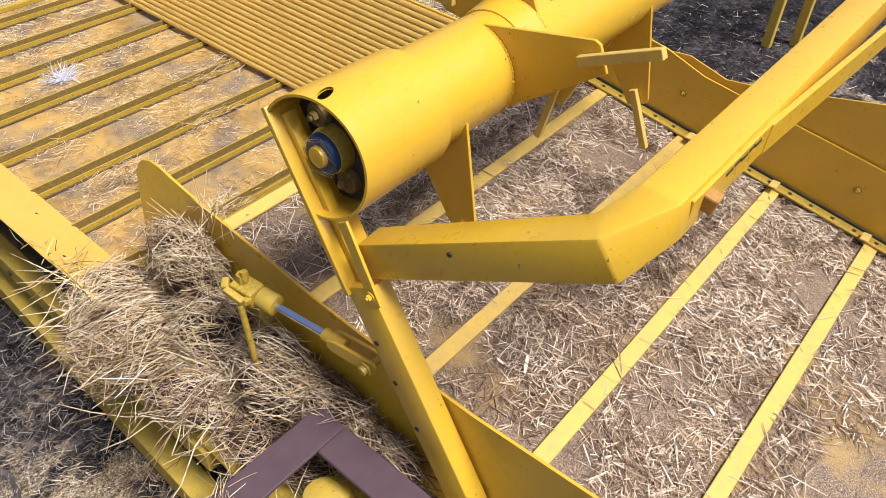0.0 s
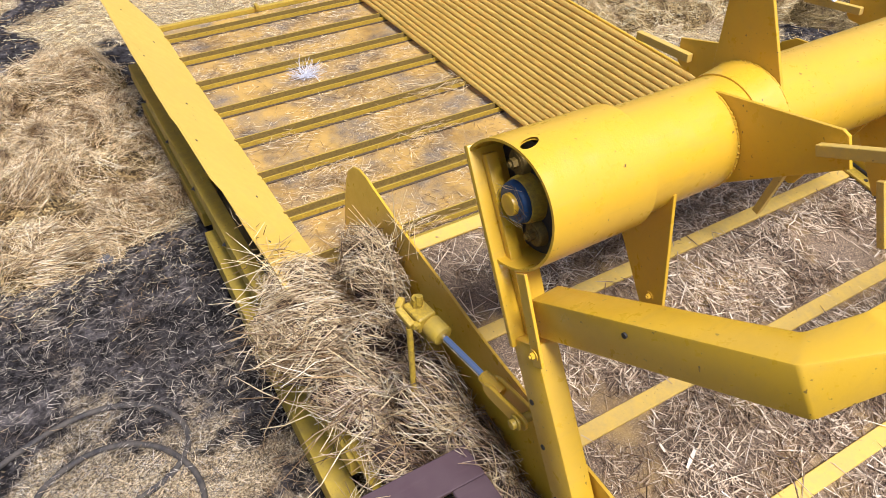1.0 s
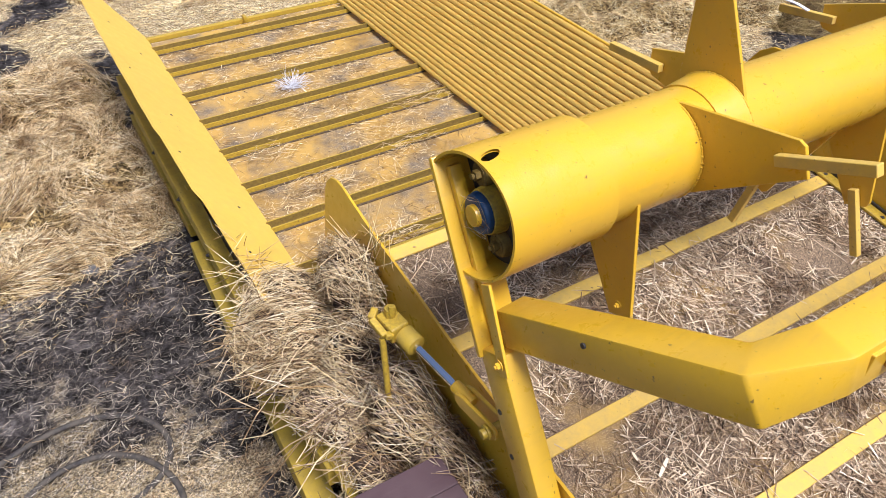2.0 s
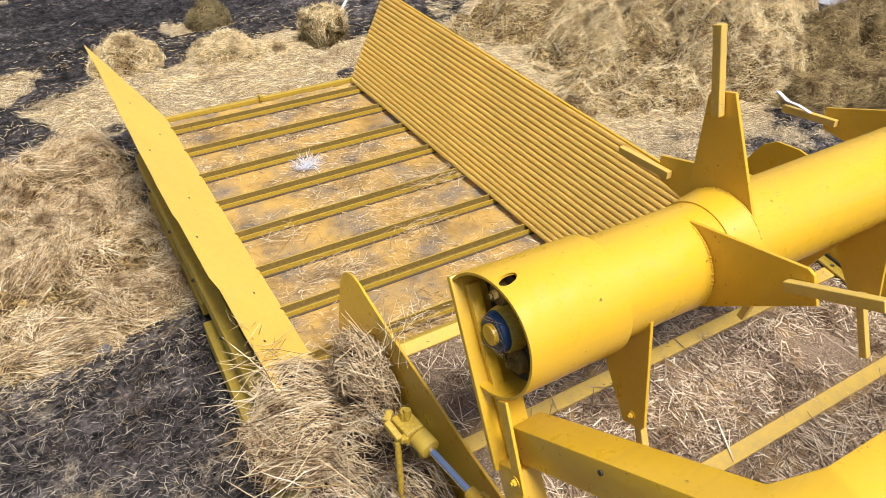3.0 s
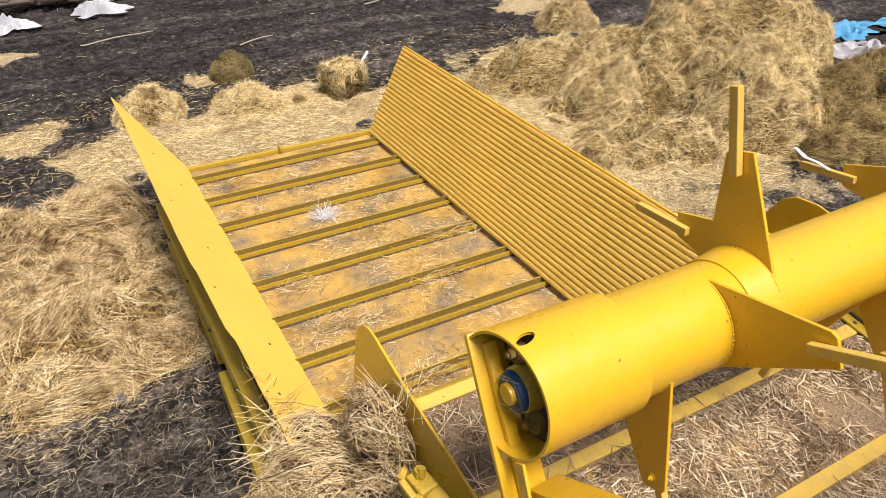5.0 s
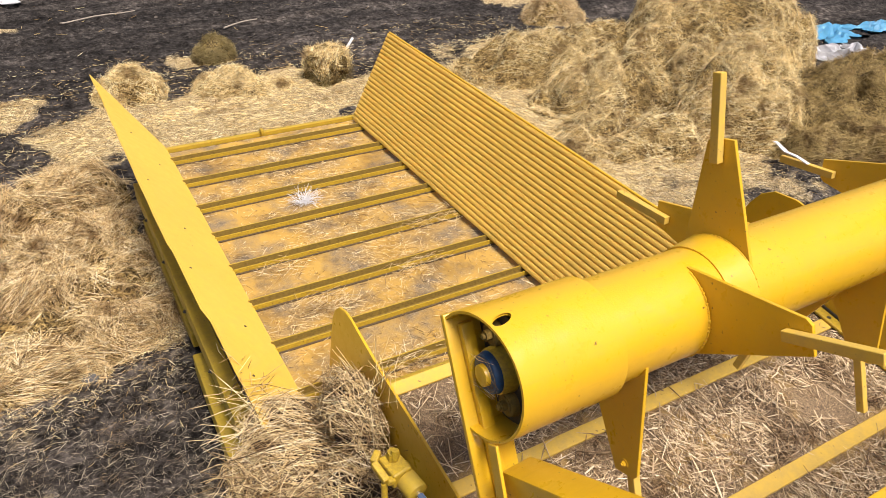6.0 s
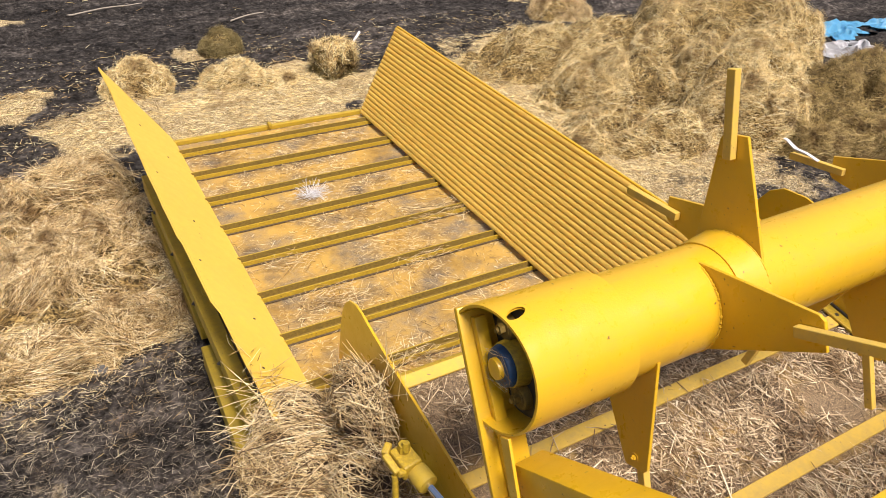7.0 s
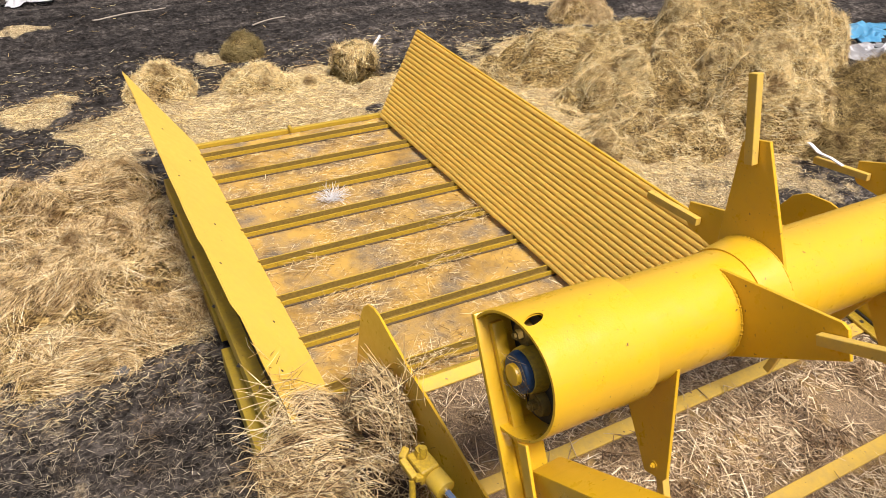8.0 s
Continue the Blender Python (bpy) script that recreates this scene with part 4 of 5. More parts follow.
def make_clump():
    bm = bmesh.new()
    for cx, cy, cz, rx, ry, rz, *_ in LOBES:
        r = bmesh.ops.create_icosphere(bm, subdivisions=5, radius=1.0, matrix=Matrix.Translation((cx, cy, cz)) @ Matrix.Diagonal((rx * 0.78, ry * 0.78, rz * 0.78, 1)))
        for v in r["verts"]:
            k = noise.fractal(v.co * 14, 1.0, 2.0, 4) + 0.5 * noise.fractal(v.co * 45, 1.0, 2.0, 3)
            v.co += (v.co - Vector((cx, cy, cz))) * 0.38 * k
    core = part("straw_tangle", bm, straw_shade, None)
    tagged(core, "tangled clump of straw caught beside the hydraulic cylinder", "straw", kind="stuff")
    pts, dirs, lens, wide = [], [], [], []
    for cx, cy, cz, rx, ry, rz, m, turn in LOBES:
        # fine short stalks close to the core, then long ones that follow the lobe's heading
        for count, lo, hi, l0, l1, w0, w1, stray in ((int(m * 0.7), 0.6, 0.98, 0.03, 0.11, 0.0012, 0.0024, 0.9), (m, 0.75, 1.1, 0.06, 0.20, 0.0018, 0.0038, 0.5), (m // 5, 0.85, 1.2, 0.06, 0.17, 0.0022, 0.0044, 1.7)):
            u = RNG.normal(size=(count, 3))
            u[:, 2] = np.where(u[:, 2] < -0.5, -u[:, 2], u[:, 2])
            u /= np.linalg.norm(u, axis=1, keepdims=True)
            p = u * RNG.uniform(lo, hi, count)[:, None] * (rx, ry, rz) + (cx, cy, cz)
            a = turn + RNG.normal(0, stray, count)
            d = np.stack([np.cos(a), np.sin(a), RNG.normal(-0.1, 0.4, count)], 1)
            d -= 0.8 * u * np.sum(d * u, axis=1, keepdims=True)
            pts.append(p), dirs.append(d), lens.append(RNG.uniform(l0, l1, count)), wide.append(RNG.uniform(w0, w1, count))
    # long stalks that stick out over the rail
    m = 120
    p = np.stack([RNG.normal(-0.28, 0.05, m), RNG.normal(2.03, 0.17, m), RNG.normal(0.13, 0.07, m)], 1)
    d = np.stack([RNG.normal(-0.9, 0.4, m), RNG.normal(-0.1, 0.6, m), RNG.normal(0.1, 0.35, m)], 1)
    pts.append(p), dirs.append(d), lens.append(RNG.uniform(0.14, 0.32, m)), wide.append(RNG.uniform(0.003, 0.005, m))
    m = 46
    p = np.stack([RNG.normal(-0.20, 0.05, m), RNG.normal(1.66, 0.17, m), RNG.normal(0.03, 0.05, m)], 1)
    d = np.stack([RNG.normal(-0.9, 0.3, m), RNG.normal(-0.2, 0.5, m), RNG.normal(0.0, 0.3, m)], 1)
    pts.append(p), dirs.append(d), lens.append(RNG.uniform(0.12, 0.26, m)), wide.append(RNG.uniform(0.003, 0.005, m))
    p, d, ln, wd = (np.concatenate(k) for k in (pts, dirs, lens, wide))
    keep = (p[:, 0] < TR_L - 0.012) & (p[:, 2] > -0.1)
    gap = np.array([noise.noise(Vector(q) * 10.0) for q in p])
    keep &= gap > -0.28 - 0.2 * RNG.uniform(0, 1, len(p))
    # stalks left out between the two upper tufts, so the darkened core shows
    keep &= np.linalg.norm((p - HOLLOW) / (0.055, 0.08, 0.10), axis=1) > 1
    d = d / np.linalg.norm(d, axis=1, keepdims=True)
    over = p[:, 0] + np.abs(d[:, 0]) * ln * 0.5 > TR_L - 0.008
    d[over, 0] *= 0.15
    p, d, ln, wd = p[keep], d[keep], ln[keep], wd[keep]
    pick = RNG.uniform(0, 1, len(p))
    deep = (p[:, 1] < 1.8 + 0.12 * RNG.normal(size=len(p))) & (pick < 0.36)
    for q, mat in ((deep, straw_brown), (~deep & (pick < 0.62), straw_tawny), (~deep & (pick >= 0.62), straw_pale)):
        straws("loose_stalks", p[q], d[q], ln[q], wd[q], mat, 0.2, core, 3, 3)
    return core


make_clump()

# a few stalks lying over the near end of the flange
m = 70
p = np.stack([RNG.normal(-0.19, 0.06, m), RNG.normal(2.33, 0.10, m), np.zeros(m)], 1)
p[:, 2] = 0.03 + 0.92 * np.clip(-p[:, 0], 0, 0.26) + 0.012
ob = straws("stalks_on_flange", p, np.stack([RNG.normal(-0.6, 0.5, m), RNG.normal(-0.3, 0.7, m), RNG.normal(0.45, 0.3, m)], 1), RNG.uniform(0.06, 0.22, m), RNG.uniform(0.002, 0.004, m), straw_gold, 0.2)
tagged(ob, "stray straw stalks lying across the side flange", "straw", kind="stuff")

# ---- straw heaps ----
def matted(name, stops):
    """A packed straw surface: fibres that run several ways, with the shade of gaps and creases put into the colour."""
    m, n, l, b = material(name)
    v = world_vec(n)
    warp = noise_node(n, l, 2.6, 3.0, 0.6, v)
    off = n.new("ShaderNodeVectorMath")
    off.operation = "MULTIPLY_ADD"
    l.new(warp.outputs["Color"], off.inputs[0])
    off.inputs[1].default_value = (0.5, 0.5, 0.3)
    l.new(v, off.inputs[2])
    layers = []
    for turn, tip, fine in ((8, 12, 75.0), (64, -18, 95.0), (118, 25, 85.0), (158, -8, 110.0)):
        mp = n.new("ShaderNodeMapping")
        mp.vector_type = "TEXTURE"
        mp.inputs["Rotation"].default_value = (radians(tip), radians(-tip), radians(turn))
        mp.inputs["Scale"].default_value = (0.17, 1 / fine, 1 / fine)
        l.new(off.outputs[0], mp.inputs["Vector"])
        layers.append(noise_node(n, l, 1.0, 3.0, 0.6, mp.outputs[0]).outputs[0])
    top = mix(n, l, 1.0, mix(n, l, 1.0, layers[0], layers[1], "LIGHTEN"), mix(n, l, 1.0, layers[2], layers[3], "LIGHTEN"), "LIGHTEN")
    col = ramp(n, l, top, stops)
    # blotches darken the colour as shaded creases would
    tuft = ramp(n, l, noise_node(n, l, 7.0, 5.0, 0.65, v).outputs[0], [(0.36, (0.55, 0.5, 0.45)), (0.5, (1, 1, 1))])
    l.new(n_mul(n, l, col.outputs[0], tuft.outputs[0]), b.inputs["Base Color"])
    b.inputs["Roughness"].default_value = 0.8
    b.inputs["Specular IOR Level"].default_value = 0.2
    bump(n, l, b, top, 1.0, 0.03)
    return m


def billow(x, y, s, seed):
    """Rounded swellings with creases between them, from 0 in a crease to about 1."""
    x, y = x + 0.16 / s * bumpy(x, y, 1.7 * s, seed + 3), y + 0.16 / s * bumpy(x, y, 1.7 * s, seed + 8)
    return min(1.0, 2.2 * abs(noise.noise(Vector((x * s, y * s * 1.25, seed))))) ** 0.8


def heap(name, label, bumps, mat, count, x0, x1, y0, y1, step, lens=(0.05, 0.16), thick=(0.0014, 0.0030), rough=0.10, cell=0.5, ground_mat=None, flow=None, ends=0.16):
    """A heap from domes (x, y, rx, ry, height) with swellings, under a skin of stalks; flow: heading that the stalks follow."""
    def h(x, y):
        z, w = 0.0, 0.0
        for bx, by, rx, ry, hh in bumps:
            d = ((x - bx) / rx) ** 2 + ((y - by) / ry) ** 2
            if d < 1:
                q = hh * (1 - d) ** 0.8
                z, w = z + q ** 4, max(w, 1 - d)
        if not w:
            return -0.06
        z = z ** 0.25
        swell = billow(x, y, 0.9 / cell, 3.0) + 0.55 * billow(x, y, 2.1 / cell, 9.0) + 0.28 * billow(x, y, 4.8 / cell, 14.0)
        return z + rough * (swell - 0.75) * min(1.0, 4 * w) - 0.012

    xs, ys = np.arange(x0, x1, step), np.arange(y0, y1, step)
    zs = np.array([[h(x, y) for x in xs] for y in ys])
    verts = [(x, y, GROUND + zs[j, i]) for j, y in enumerate(ys) for i, x in enumerate(xs)]
    w = len(xs)
    faces = [(j * w + i, j * w + i + 1, (j + 1) * w + i + 1, (j + 1) * w + i) for j in range(len(ys) - 1) for i in range(w - 1)
             if max(zs[j, i], zs[j + 1, i], zs[j, i + 1], zs[j + 1, i + 1]) > -0.03]
    me = bpy.data.meshes.new(name)
    me.from_pydata(verts, [], faces)
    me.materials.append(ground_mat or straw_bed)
    me.shade_smooth()
    ob = tagged(new(name, me), label, "straw heap", kind="stuff")
    gy, gx = np.gradient(zs, step)
    cells = np.argwhere(zs > -0.01)
    area = np.sqrt(1 + gx ** 2 + gy ** 2)[cells[:, 0], cells[:, 1]]
    swell = np.array([0.06 + min(billow(xs[i], ys[j], 0.9 / cell, 3.0), 0.2 + billow(xs[i], ys[j], 2.1 / cell, 9.0)) for j, i in cells])
    share = np.minimum(area, 3.5) * np.minimum(1.0, swell) ** 2
    j, i = cells[RNG.choice(len(cells), count, p=share / share.sum())].T
    u, v = RNG.uniform(-0.5, 0.5, count) * step, RNG.uniform(-0.5, 0.5, count) * step
    sx, sy = np.clip(gx[j, i], -2.5, 2.5), np.clip(gy[j, i], -2.5, 2.5)
    px, py, pz = xs[i] + u, ys[j] + v, GROUND + zs[j, i] + sx * u + sy * v
    nrm = np.stack([-sx, -sy, np.ones(count)], 1)
    nrm /= np.linalg.norm(nrm, axis=1, keepdims=True)
    # neighbours lie alike: one heading for each lock, with some strays
    lock = np.array([3.2 * noise.noise(Vector((q * 2.2 / cell, r * 2.2 / cell, 5.0))) + 2.0 * noise.noise(Vector((q * 0.8 / cell, r * 0.8 / cell, 2.0))) for q, r in zip(px, py)])
    a = (RNG.choice([0.0, 1.3, 2.4], count) if flow is None else flow) + lock + RNG.normal(0, 0.45, count)
    stray = RNG.uniform(0, 1, count) < 0.2
    a = np.where(stray, RNG.uniform(0, 6.28, count), a)
    d = np.stack([np.cos(a), np.sin(a), np.zeros(count)], 1)
    d -= nrm * np.sum(d * nrm, axis=1, keepdims=True)
    d /= np.linalg.norm(d, axis=1, keepdims=True)
    d += nrm * RNG.normal(0.02, ends, (count, 1))
    p = np.stack([px, py, pz], 1) + nrm * RNG.gamma(1.3, 0.006, count)[:, None]
    straws("loose_straw", p, d, RNG.uniform(*lens, count), RNG.uniform(*thick, count), mat, 0.2, ob, 2)
    return ob


# the near-black first stops paint the shade between fibres
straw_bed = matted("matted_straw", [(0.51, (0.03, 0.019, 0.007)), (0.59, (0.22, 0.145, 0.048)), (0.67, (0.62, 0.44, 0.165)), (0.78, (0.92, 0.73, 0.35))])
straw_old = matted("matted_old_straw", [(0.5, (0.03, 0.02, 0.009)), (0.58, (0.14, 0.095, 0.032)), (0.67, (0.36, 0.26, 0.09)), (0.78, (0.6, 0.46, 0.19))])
DULL = [(0.0, (0.08, 0.05, 0.018)), (0.35, (0.28, 0.19, 0.065)), (0.7, (0.52, 0.38, 0.14)), (1.0, (0.74, 0.58, 0.27))]
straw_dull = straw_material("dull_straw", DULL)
heap("straw_heap", "large loose heap of golden straw", [
    (6.2, 6.2, 0.85, 0.95, 1.36), (5.6, 5.75, 0.85, 0.9, 0.98), (5.05, 5.05, 0.85, 0.8, 0.66), (4.58, 4.42, 0.62, 0.62, 0.56), (4.8, 5.65, 0.7, 0.7, 0.56), (4.15, 6.05, 0.8, 0.62, 0.40), (3.55, 6.3, 0.6, 0.5, 0.26), (4.2, 5.2, 0.6, 0.55, 0.36), (3.75, 5.3, 0.6, 0.45, 0.14), (3.6, 4.55, 0.75, 0.55, 0.09), (5.75, 5.3, 0.7, 0.65, 0.72)],
    straw_gold, 90000, 2.7, 7.4, 3.6, 7.4, 0.03, (0.06, 0.20), (0.0011, 0.0023), rough=0.27, cell=0.74)
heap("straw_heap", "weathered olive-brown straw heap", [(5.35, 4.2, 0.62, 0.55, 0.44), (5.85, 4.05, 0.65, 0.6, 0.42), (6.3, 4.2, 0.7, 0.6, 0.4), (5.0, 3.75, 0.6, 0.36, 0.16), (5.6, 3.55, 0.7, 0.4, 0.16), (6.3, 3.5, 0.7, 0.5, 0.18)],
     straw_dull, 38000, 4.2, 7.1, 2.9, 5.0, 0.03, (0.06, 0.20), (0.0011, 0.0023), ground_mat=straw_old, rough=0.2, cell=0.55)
heap("straw_mound", "low golden mound of loose straw", [(0.10, 7.02, 0.29, 0.25, 0.25)], straw_gold, 11000, -0.5, 0.8, 6.5, 7.7, 0.025, rough=0.06, cell=0.25, ends=0.3)
heap("straw_mound", "low golden mound of loose straw", [(0.90, 6.92, 0.30, 0.22, 0.16), (1.22, 6.78, 0.28, 0.18, 0.09)], straw_gold, 10000, 0.2, 1.8, 6.4, 7.4, 0.025, rough=0.05, cell=0.25, ends=0.3)
heap("straw_mound", "small mound of dark weathered straw", [(1.02, 7.8, 0.2, 0.18, 0.2)], straw_olive, 6000, 0.6, 1.5, 7.4, 8.3, 0.025, (0.03, 0.11), ground_mat=straw_old, rough=0.05, cell=0.2, ends=0.4)
heap("straw_mound", "tufted mound of pale straw", [(5.06, 7.6, 0.42, 0.32, 0.26)], straw_pale, 8000, 4.3, 5.9, 6.9, 8.2, 0.03, rough=0.08, cell=0.3, ends=0.4)
heap("straw_bank", "flattened bank of golden straw beside the conveyor", [(-1.25, 5.2, 0.7, 0.34, 0.27), (-1.9, 5.1, 0.75, 0.42, 0.32), (-0.6, 5.35, 0.5, 0.3, 0.13), (-1.5, 4.55, 0.95, 0.6, 0.10), (-0.75, 4.6, 0.6, 0.55, 0.10), (-0.62, 4.05, 0.45, 0.45, 0.12), (-1.2, 4.05, 0.7, 0.42, 0.10), (-2.0, 4.1, 0.8, 0.6, 0.12), (-0.9, 3.75, 0.5, 0.26, 0.07)],
     straw_bank, 58000, -2.7, -0.2, 3.4, 5.8, 0.025, (0.06, 0.22), (0.0013, 0.0028), rough=0.16, cell=0.5, flow=0.35, ends=0.12)


def bale(at, turn):
    """A short tied block of straw."""
    b = bmesh.new()
    m = Matrix.Translation(at) @ pose(0, 0, 0, 0, 0, turn)
    box(b, (0.36, 0.30, 0.30), m, 0.11, 3)
    bmesh.ops.subdivide_edges(b, edges=list(b.edges), cuts=3, use_grid_fill=True)
    for v in b.verts:
        v.co += (v.co - Vector(at)) * 0.45 * noise.fractal(v.co * 9, 1.0, 2.0, 3)
    core = part("straw_bale", b, straw_old, None)
    tagged(core, "ragged small straw bale standing on the soil", "straw bale")
    n = 5200
    f = RNG.integers(0, 5, n)
    u, v = RNG.uniform(-0.5, 0.5, n), RNG.uniform(-0.5, 0.5, n)
    p, d = np.zeros((n, 3)), RNG.normal(size=(n, 3))
    for k, (ax, sg) in enumerate(((0, -1), (0, 1), (1, -1), (1, 1), (2, 1))):
        q = f == k
        o = [a for a in range(3) if a != ax]
        p[q, ax], p[q, o[0]], p[q, o[1]] = 0.5 * sg, u[q], v[q]
        d[q, ax] *= 0.25
    # darker olive stalks low down stand for the shaded underside
    low = p[:, 2] < -0.08 + 0.12 * RNG.normal(size=n)
    p = p * (0.36, 0.30, 0.31)
    p[:, :2] *= (1.0 - 0.5 * np.maximum(0, p[:, 2:] / 0.31) ** 2) * RNG.uniform(0.8, 1.06, (n, 1))
    d[:, 2] -= 0.3
    r = np.array(m.to_3x3())
    for q, mat in ((low, straw_olive), (~low, straw_gold)):
        k = int(q.sum())
        tagged(straws("loose_straw", p[q] @ r.T + np.array(at), d[q] @ r.T, RNG.uniform(0.04, 0.13, k), RNG.uniform(0.0016, 0.0034, k), mat, 0.3, core, 2), kind="stuff")
    return core


bale((1.82, 6.80, GROUND + 0.13), 20)
stick = part("white_stick", cyl(bmesh.new(), (1.97, 6.78, GROUND + 0.22), (2.09, 6.8, GROUND + 0.36), 0.012, 10), white_film)
tagged(stick, "short pale stick poking out of the straw bale", "stick")


# ---- straw litter over the yard ----
def yard_litter():
    out = []
    for n, (x0, x1, y0, y1), ln, th in ((225000, (-2.6, 4.8, 2.6, 8.2), (0.015, 0.075), (0.0017, 0.0034)), (190000, (-2.3, 0.2, 0.4, 4.0), (0.010, 0.058), (0.0010, 0.0023)),
                                        (20000, (1.9, 5.2, -0.5, 2.8), (0.02, 0.09), (0.0012, 0.003)), (3500, (-3.0, 6.0, 7.6, 12.0), (0.04, 0.14), (0.002, 0.004))):
        x, y = RNG.uniform(x0, x1, n), RNG.uniform(y0, y1, n)
        dens = np.array([litter_at(a, b) for a, b in zip(x, y)])
        keep = (RNG.uniform(0, 1, n) < (0.22 if y1 < 4.1 else 0.06) + dens ** 1.4) & ~((x > -0.24) & (x < 1.4) & (y > 1.0) & (y < 4.8))
        if y1 > 7 and y0 < 3:
            keep &= ~((x < 0) & (y < 3.5 + 0.25 * np.sin(x * 7)))
        soft = np.minimum(np.minimum(x - x0, x1 - x), np.minimum(y - y0, y1 - y)) / 0.5
        keep &= RNG.uniform(0, 1, n) < soft
        x, y = x[keep], y[keep]
        z = np.array([ground_z(a, b) for a, b in zip(x, y)]) + np.abs(RNG.normal(0, 0.012, len(x))) + 0.003
        out.append((np.stack([x, y, z], 1), RNG.uniform(*ln, len(x)), RNG.uniform(*th, len(x))))
    p, ln, th = (np.concatenate([o[k] for o in out]) for k in range(3))
    near = p[:, 1] < 3.5 + 0.25 * RNG.normal(size=len(p))
    front = near & (p[:, 1] < 2.15 + 0.3 * RNG.normal(size=len(p)))
    for name, q, mat in (("straw_litter", ~near, straw_gold), ("straw_litter", near & ~front, straw_ashen), ("straw_litter", front, straw_tawny)):
        ob = straws(name, p[q], flat_dirs(RNG, int(q.sum()), 0.12), ln[q], th[q], mat, 0.12, None, 2)
        tagged(ob, "loose straw strewn over dark yard soil", "straw", kind="stuff")


yard_litter()


def soil_clods():
    """Crumbs of earth pressed into the yard, many and small."""
    n = 15000
    x, y = RNG.uniform(-3.2, 6.0, n), 0.8 + 13.0 * RNG.uniform(0, 1, n) ** 1.3
    keep = ~((x > -0.35) & (x < 2.1) & (y < 4.9)) & np.array([litter_at(a, b) < 0.35 for a, b in zip(x, y)])
    x, y = x[keep], y[keep]
    n = len(x)
    z = np.array([ground_z(a, b) for a, b in zip(x, y)])
    size = 0.004 + RNG.gamma(1.4, 0.004, n)
    shape = np.array([(1, 0, 0), (0, 1, 0), (-1, 0, 0), (0, -1, 0), (0, 0, 0.7), (0, 0, -0.6)])
    verts = shape[None] * RNG.uniform(0.55, 1.3, (n, 6, 1)) * size[:, None, None]
    a = RNG.uniform(0, 6.28, n)
    c, sn = np.cos(a)[:, None], np.sin(a)[:, None]
    verts = np.stack([verts[..., 0] * c - verts[..., 1] * sn, verts[..., 0] * sn + verts[..., 1] * c, verts[..., 2]], -1) + np.stack([x, y, z], 1)[:, None]
    tri = np.array([(0, 1, 4), (1, 2, 4), (2, 3, 4), (3, 0, 4), (1, 0, 5), (2, 1, 5), (3, 2, 5), (0, 3, 5)])
    faces = (tri[None] + 6 * np.arange(n)[:, None, None]).reshape(-1, 3)
    me = bpy.data.meshes.new("soil_clods")
    me.from_pydata(verts.reshape(-1, 3).tolist(), [], faces.tolist())
    me.materials.append(straw_material("dry_earth_crumbs", [(0.0, (0.012, 0.010, 0.008)), (0.6, (0.07, 0.06, 0.05)), (1.0, (0.15, 0.13, 0.11))], 0.95))
    tagged(new("soil_clods", me), "crumbs and clods of dark earth", "soil", kind="stuff")


soil_clods()

# ---- hose, stone, plastic, logs ----
def hose(points, r):
    cu = bpy.data.curves.new("hose", "CURVE")
    cu.dimensions, cu.bevel_depth, cu.bevel_resolution, cu.resolution_u = "3D", r, 4, 10
    sp = cu.splines.new("NURBS")
    sp.points.add(len(points) - 1)
    for q, (x, y) in zip(sp.points, points):
        q.co = (x, y, ground_z(x, y) + r * 0.9, 1)
    sp.use_endpoint_u, sp.order_u = True, 4
    tmp = bpy.data.objects.new("hose_shape", cu)
    me = bpy.data.meshes.new_from_object(tmp)
    bpy.data.objects.remove(tmp)
    me.materials.clear()
    me.materials.append(black_rubber)
    me.shade_smooth()
    return tagged(new("hose", me), "black rubber hose lying in loose loops on soil", "hose")


hose([(x, y - 0.12) for x, y in ((-1.9, 2.35), (-1.55, 2.55), (-1.25, 2.70), (-0.95, 2.80), (-0.70, 2.70), (-0.60, 2.50), (-0.70, 2.33), (-0.95, 2.28), (-1.18, 2.36), (-1.20, 2.50), (-1.0, 2.60), (-0.82, 2.56), (-0.66, 2.40), (-0.62, 2.15), (-0.8, 1.9))], 0.0115)


def rock(at, size):
    b = bmesh.new()
    bmesh.ops.create_icosphere(b, subdivisions=3, radius=1.0)
    for v in b.verts:
        v.co = Vector((v.co.x * size, v.co.y * size * 0.8, v.co.z * size * 0.6)) * (1 + 0.35 * noise.fractal(v.co * 1.4, 1.0, 2.0, 3)) + Vector(at)
    return tagged(part("stone", b, stone_grey, None), "small grey stone lying on the soil", "stone")


rock((-0.70, 3.52, GROUND + 0.03), 0.042)


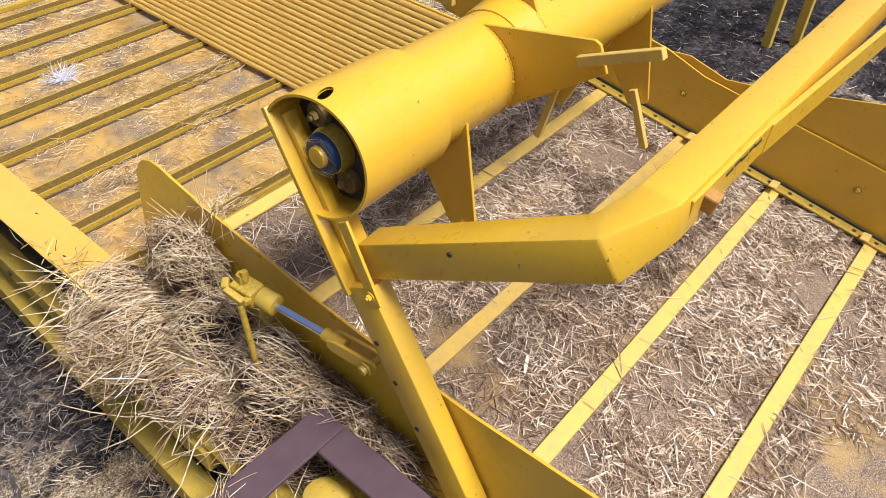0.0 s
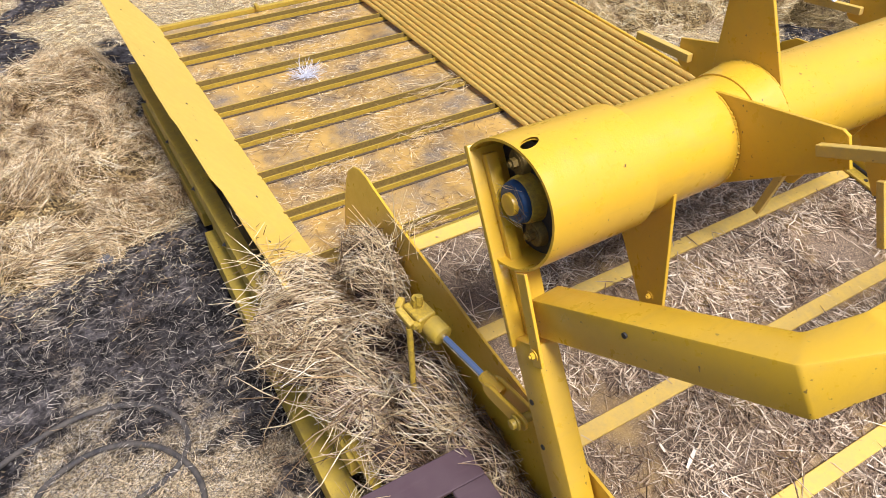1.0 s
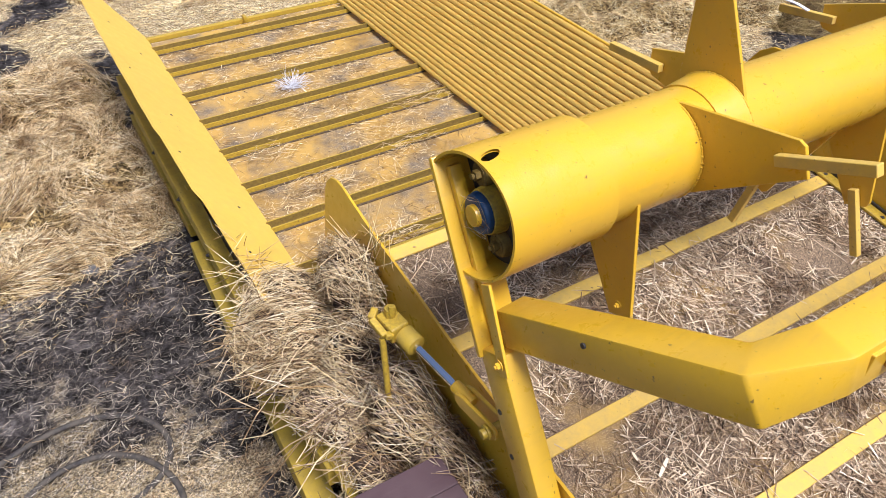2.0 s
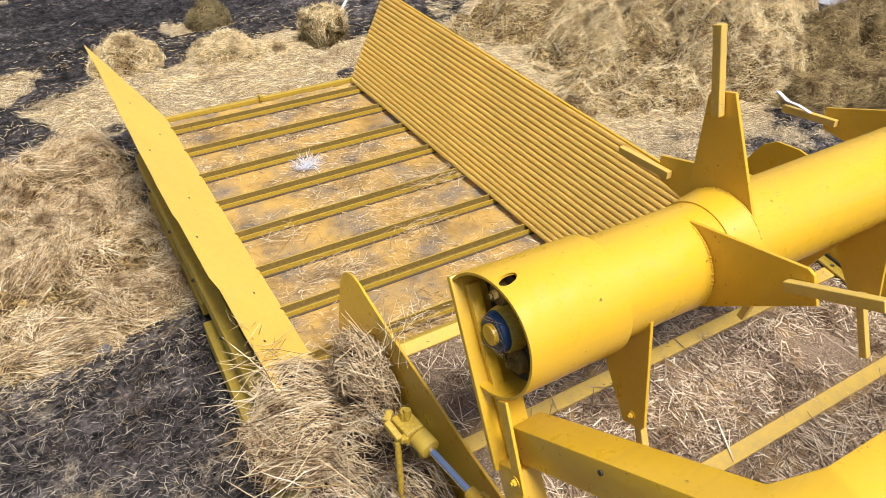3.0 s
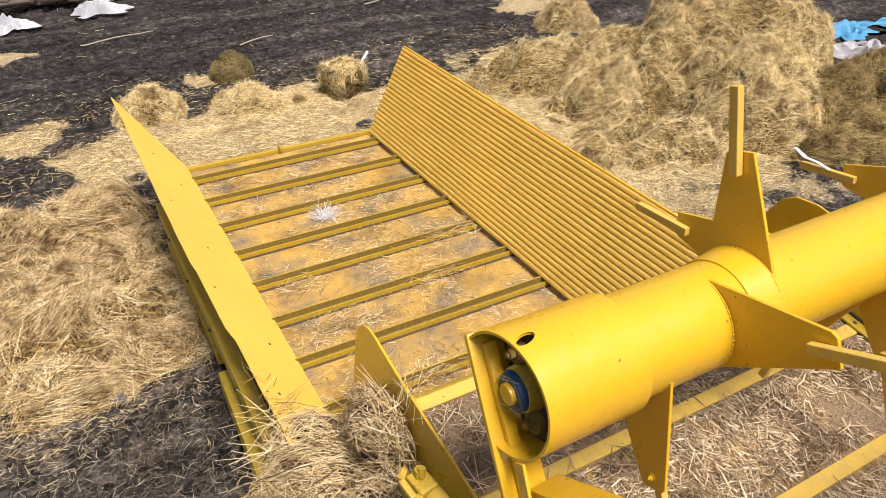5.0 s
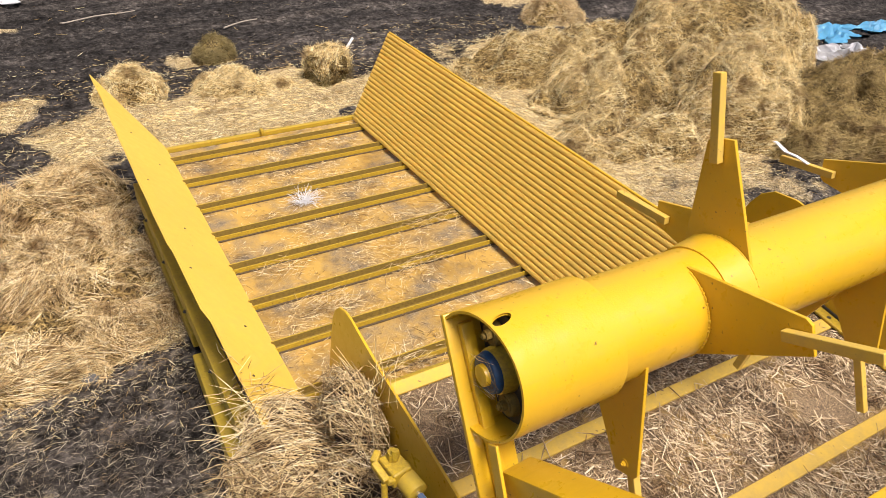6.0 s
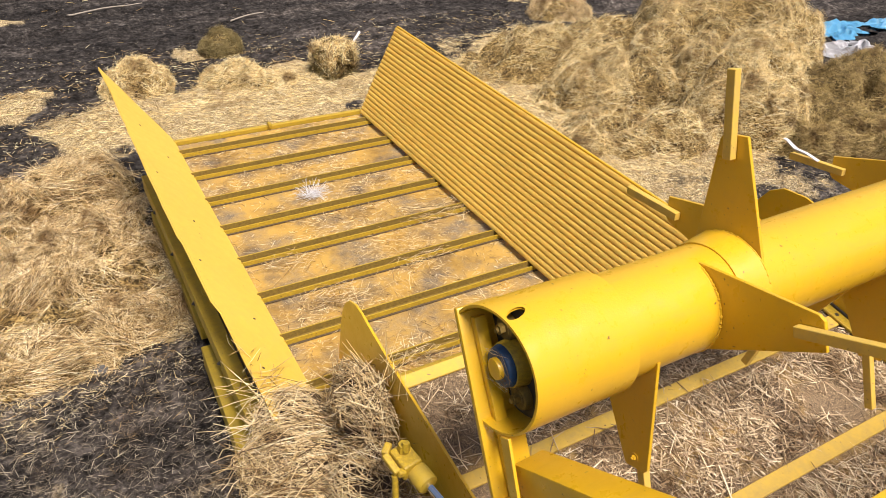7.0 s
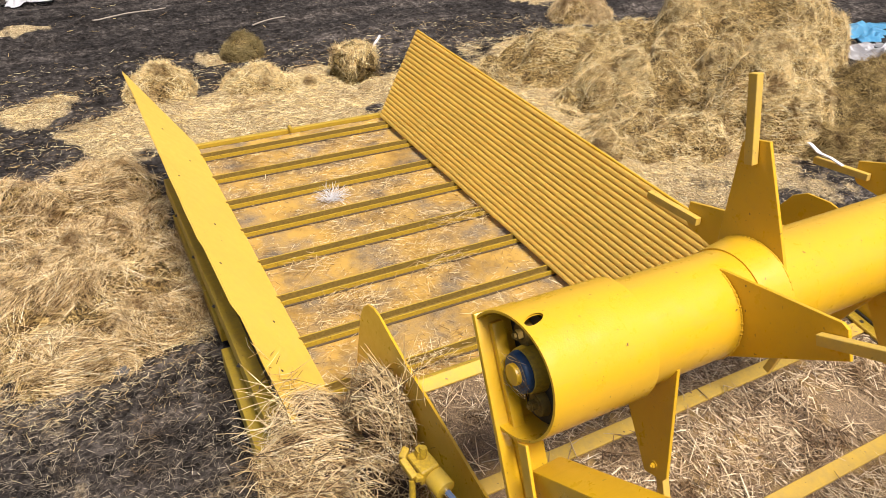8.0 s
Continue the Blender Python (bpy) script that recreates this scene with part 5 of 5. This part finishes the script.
def crumpled(name, label, at, sx, sy, h, mat, seed):
    n = 44
    b = bmesh.new()
    g = []
    for j in range(n + 1):
        row = []
        for i in range(n + 1):
            u, v = i / n - 0.5, j / n - 0.5
            k = 1 + 0.9 * noise.fractal(Vector((math.cos(math.atan2(v, u)) * 1.4, math.sin(math.atan2(v, u)) * 1.4, seed)), 1.0, 2.0, 3)
            x, y = at[0] + u * sx * k, at[1] + v * sy * k
            rim = max(0.0, 1 - (u * u + v * v) * 3.6)
            z = GROUND + 0.02 + h * rim * (0.5 + noise.fractal(Vector((u * 4 + seed, v * 4, seed)), 1.2, 2.1, 3))
            row.append(b.verts.new((x, y, z)))
        g.append(row)
    for j in range(n):
        for i in range(n):
            b.faces.new((g[j][i], g[j][i + 1], g[j + 1][i + 1], g[j + 1][i]))
    bmesh.ops.solidify(b, geom=list(b.faces), thickness=0.004)
    return tagged(part(name, b, mat, None, smooth=True), label, "plastic sheet")


crumpled("plastic_sheet", "crumpled blue plastic sheet on the ground", (7.85, 5.78), 0.85, 0.5, 0.10, blue_film, 2.0)
crumpled("plastic_sheet", "crumpled blue plastic sheet on the ground", (8.7, 5.75), 0.6, 0.3, 0.10, blue_film, 3.0)
crumpled("plastic_sheet", "crumpled white plastic sheet on the ground", (7.05, 5.0), 0.42, 0.85, 0.16, white_film, 5.0)
crumpled("plastic_sheet", "crumpled white plastic sheet on the ground", (7.55, 5.25), 0.3, 0.42, 0.08, white_film, 6.5)
crumpled("plastic_sheet", "crumpled white plastic sheet beside the woodpile", (-0.85, 10.55), 0.5, 0.4, 0.16, white_film, 8.0)
crumpled("plastic_sheet", "crumpled white plastic sheet beside the woodpile", (0.12, 10.75), 0.55, 0.4, 0.18, white_film, 9.0)
crumpled("plastic_sheet", "crumpled white plastic sheet beside the woodpile", (0.35, 11.5), 0.6, 0.4, 0.18, white_film, 10.0)
tuft = RNG.normal(size=(110, 3))
tuft[:, 2] = np.abs(tuft[:, 2]) * 0.8
ob = straws("plastic_film", tuft / np.linalg.norm(tuft, axis=1, keepdims=True) * 0.032 * (1.2, 1, 1) + (0.53, 3.86, 0.008), tuft, RNG.uniform(0.07, 0.17, 110), RNG.uniform(0.001, 0.0034, 110), white_film, 0.5)
tagged(ob, "small frayed tuft of white plastic film on the bed", "plastic film")


dry_wood = plain("dry_pale_wood", (0.33, 0.28, 0.22), 0.8, 0.4, 40)


def logs():
    rng = random.Random(5)
    for k in range(120):
        x, y = rng.uniform(-1.9, 0.35), rng.uniform(11.3, 13.2)
        z = GROUND + 0.05 + 0.62 * max(0, 1 - abs(y - 12.2) / 1.2) * rng.random() * (1 if x < -0.5 else 0.5)
        a, r, ln = rng.uniform(-0.7, 0.7), rng.uniform(0.02, 0.05), rng.uniform(0.4, 1.1)
        d = Vector((math.cos(a), math.sin(a), rng.uniform(-0.1, 0.15))) * ln / 2
        b = cyl(bmesh.new(), Vector((x, y, z)) - d, Vector((x, y, z)) + d, r, 9, r * rng.uniform(0.6, 0.95))
        for v in b.verts:
            v.co += Vector((0, 0, 0.02 * math.sin(v.co.x * 7 + k)))
        tagged(part("log", b, bark, None), "rough grey firewood log in a loose pile", "log", "logs in the woodpile")


logs()
for x, y, a, ln in ((0.15, 9.5, 0.2, 0.9), (1.55, 8.7, 0.35, 0.45), (2.4, 10.4, -0.1, 0.4), (3.4, 9.6, 0.2, 0.3)):
    d = Vector((math.cos(a), math.sin(a), 0.02)) * ln / 2
    c = Vector((x, y, GROUND + 0.03))
    b = cyl(bmesh.new(), c - d, c + d, 0.010, 8, 0.006)
    bmesh.ops.subdivide_edges(b, edges=[e for e in b.edges if e.calc_length() > 0.1], cuts=5)
    for v in b.verts:
        v.co.y += 0.03 * math.sin(v.co.x * 9)
    tagged(part("stick", b, dry_wood, None), "pale dry stick lying on dark soil", "stick")

# clear film caught on a far knife
bm = bmesh.new()
shred = [(1.655, 1.85, 0.926), (1.652, 1.90, 0.934), (1.656, 1.95, 0.930), (1.660, 1.99, 0.944), (1.675, 2.01, 0.938), (1.690, 1.99, 0.922), (1.685, 1.965, 0.918)]
for p, q in zip(shred, shred[1:]):
    bar_box(bm, p, q, 0.014, 0.003, (0, 0, 1), 0.0)
ob = part("plastic_film", bm, white_film)
tagged(ob, "shred of clear plastic film caught on a rotor knife", "plastic film")

# straw tuft on the brown bracket, threads round the bearing, a stalk on the post
m = 46
ob = straws("straw_tuft", RNG.normal(size=(m, 3)) * (0.03, 0.03, 0.006) + (-0.37, 1.40, 0.195), np.stack([RNG.normal(0.3, 1, m), RNG.normal(0, 1, m), np.abs(RNG.normal(0.5, 0.4, m))], 1), RNG.uniform(0.05, 0.13, m), RNG.uniform(0.0015, 0.003, m), straw_pale, 0.2)
tagged(ob, "loose tuft of pale straw on the brown bracket", "straw", kind="stuff")
m = 16
a_ = RNG.uniform(0, 2 * np.pi, m)
ob = straws("straw_threads", np.stack([np.full(m, 0.076), RY + 0.038 * np.cos(a_), RZ + 0.038 * np.sin(a_)], 1), np.stack([RNG.normal(0, 0.25, m), -np.sin(a_) + RNG.normal(0, 0.3, m), np.cos(a_)], 1), RNG.uniform(0.04, 0.08, m), RNG.uniform(0.0008, 0.0016, m), straw_pale, 0.3)
tagged(ob, "thin straw threads wound round the bearing hub", "straw", kind="stuff")
m = 14
ob = straws("hanging_stalks", np.stack([RNG.normal(0.10, 0.012, m), RNG.normal(1.98, 0.06, m), RNG.normal(0.50, 0.03, m)], 1), np.stack([RNG.normal(0.1, 0.3, m), RNG.normal(0, 0.6, m), RNG.normal(0.6, 0.5, m)], 1), RNG.uniform(0.10, 0.22, m), RNG.uniform(0.0015, 0.003, m), straw_gold, 0.25)
tagged(ob, "stray straw stalks caught on the trough plate", "straw", kind="stuff")

# ---- yellow stand of a neighbouring implement ----
stand = thing("implement_stand", "yellow angle-iron stand of a neighbouring implement", "stand", (4.5, 1.75, GROUND))
for dx, dy in ((0, 0), (0.18, -0.14), (0.75, -0.3)):
    b = bar_box(bmesh.new(), (4.5 + dx, 1.75 + dy, GROUND), (4.52 + dx, 1.78 + dy, 0.55), 0.06, 0.06, (0, 1, 0))
    bpart("leg", b, yellow_dusty_shaded, stand)
bpart("beam", bar_box(bmesh.new(), (4.4, 1.85, 0.5), (5.5, 1.3, 0.5), 0.08, 0.12), yellow_dusty_shaded, stand)
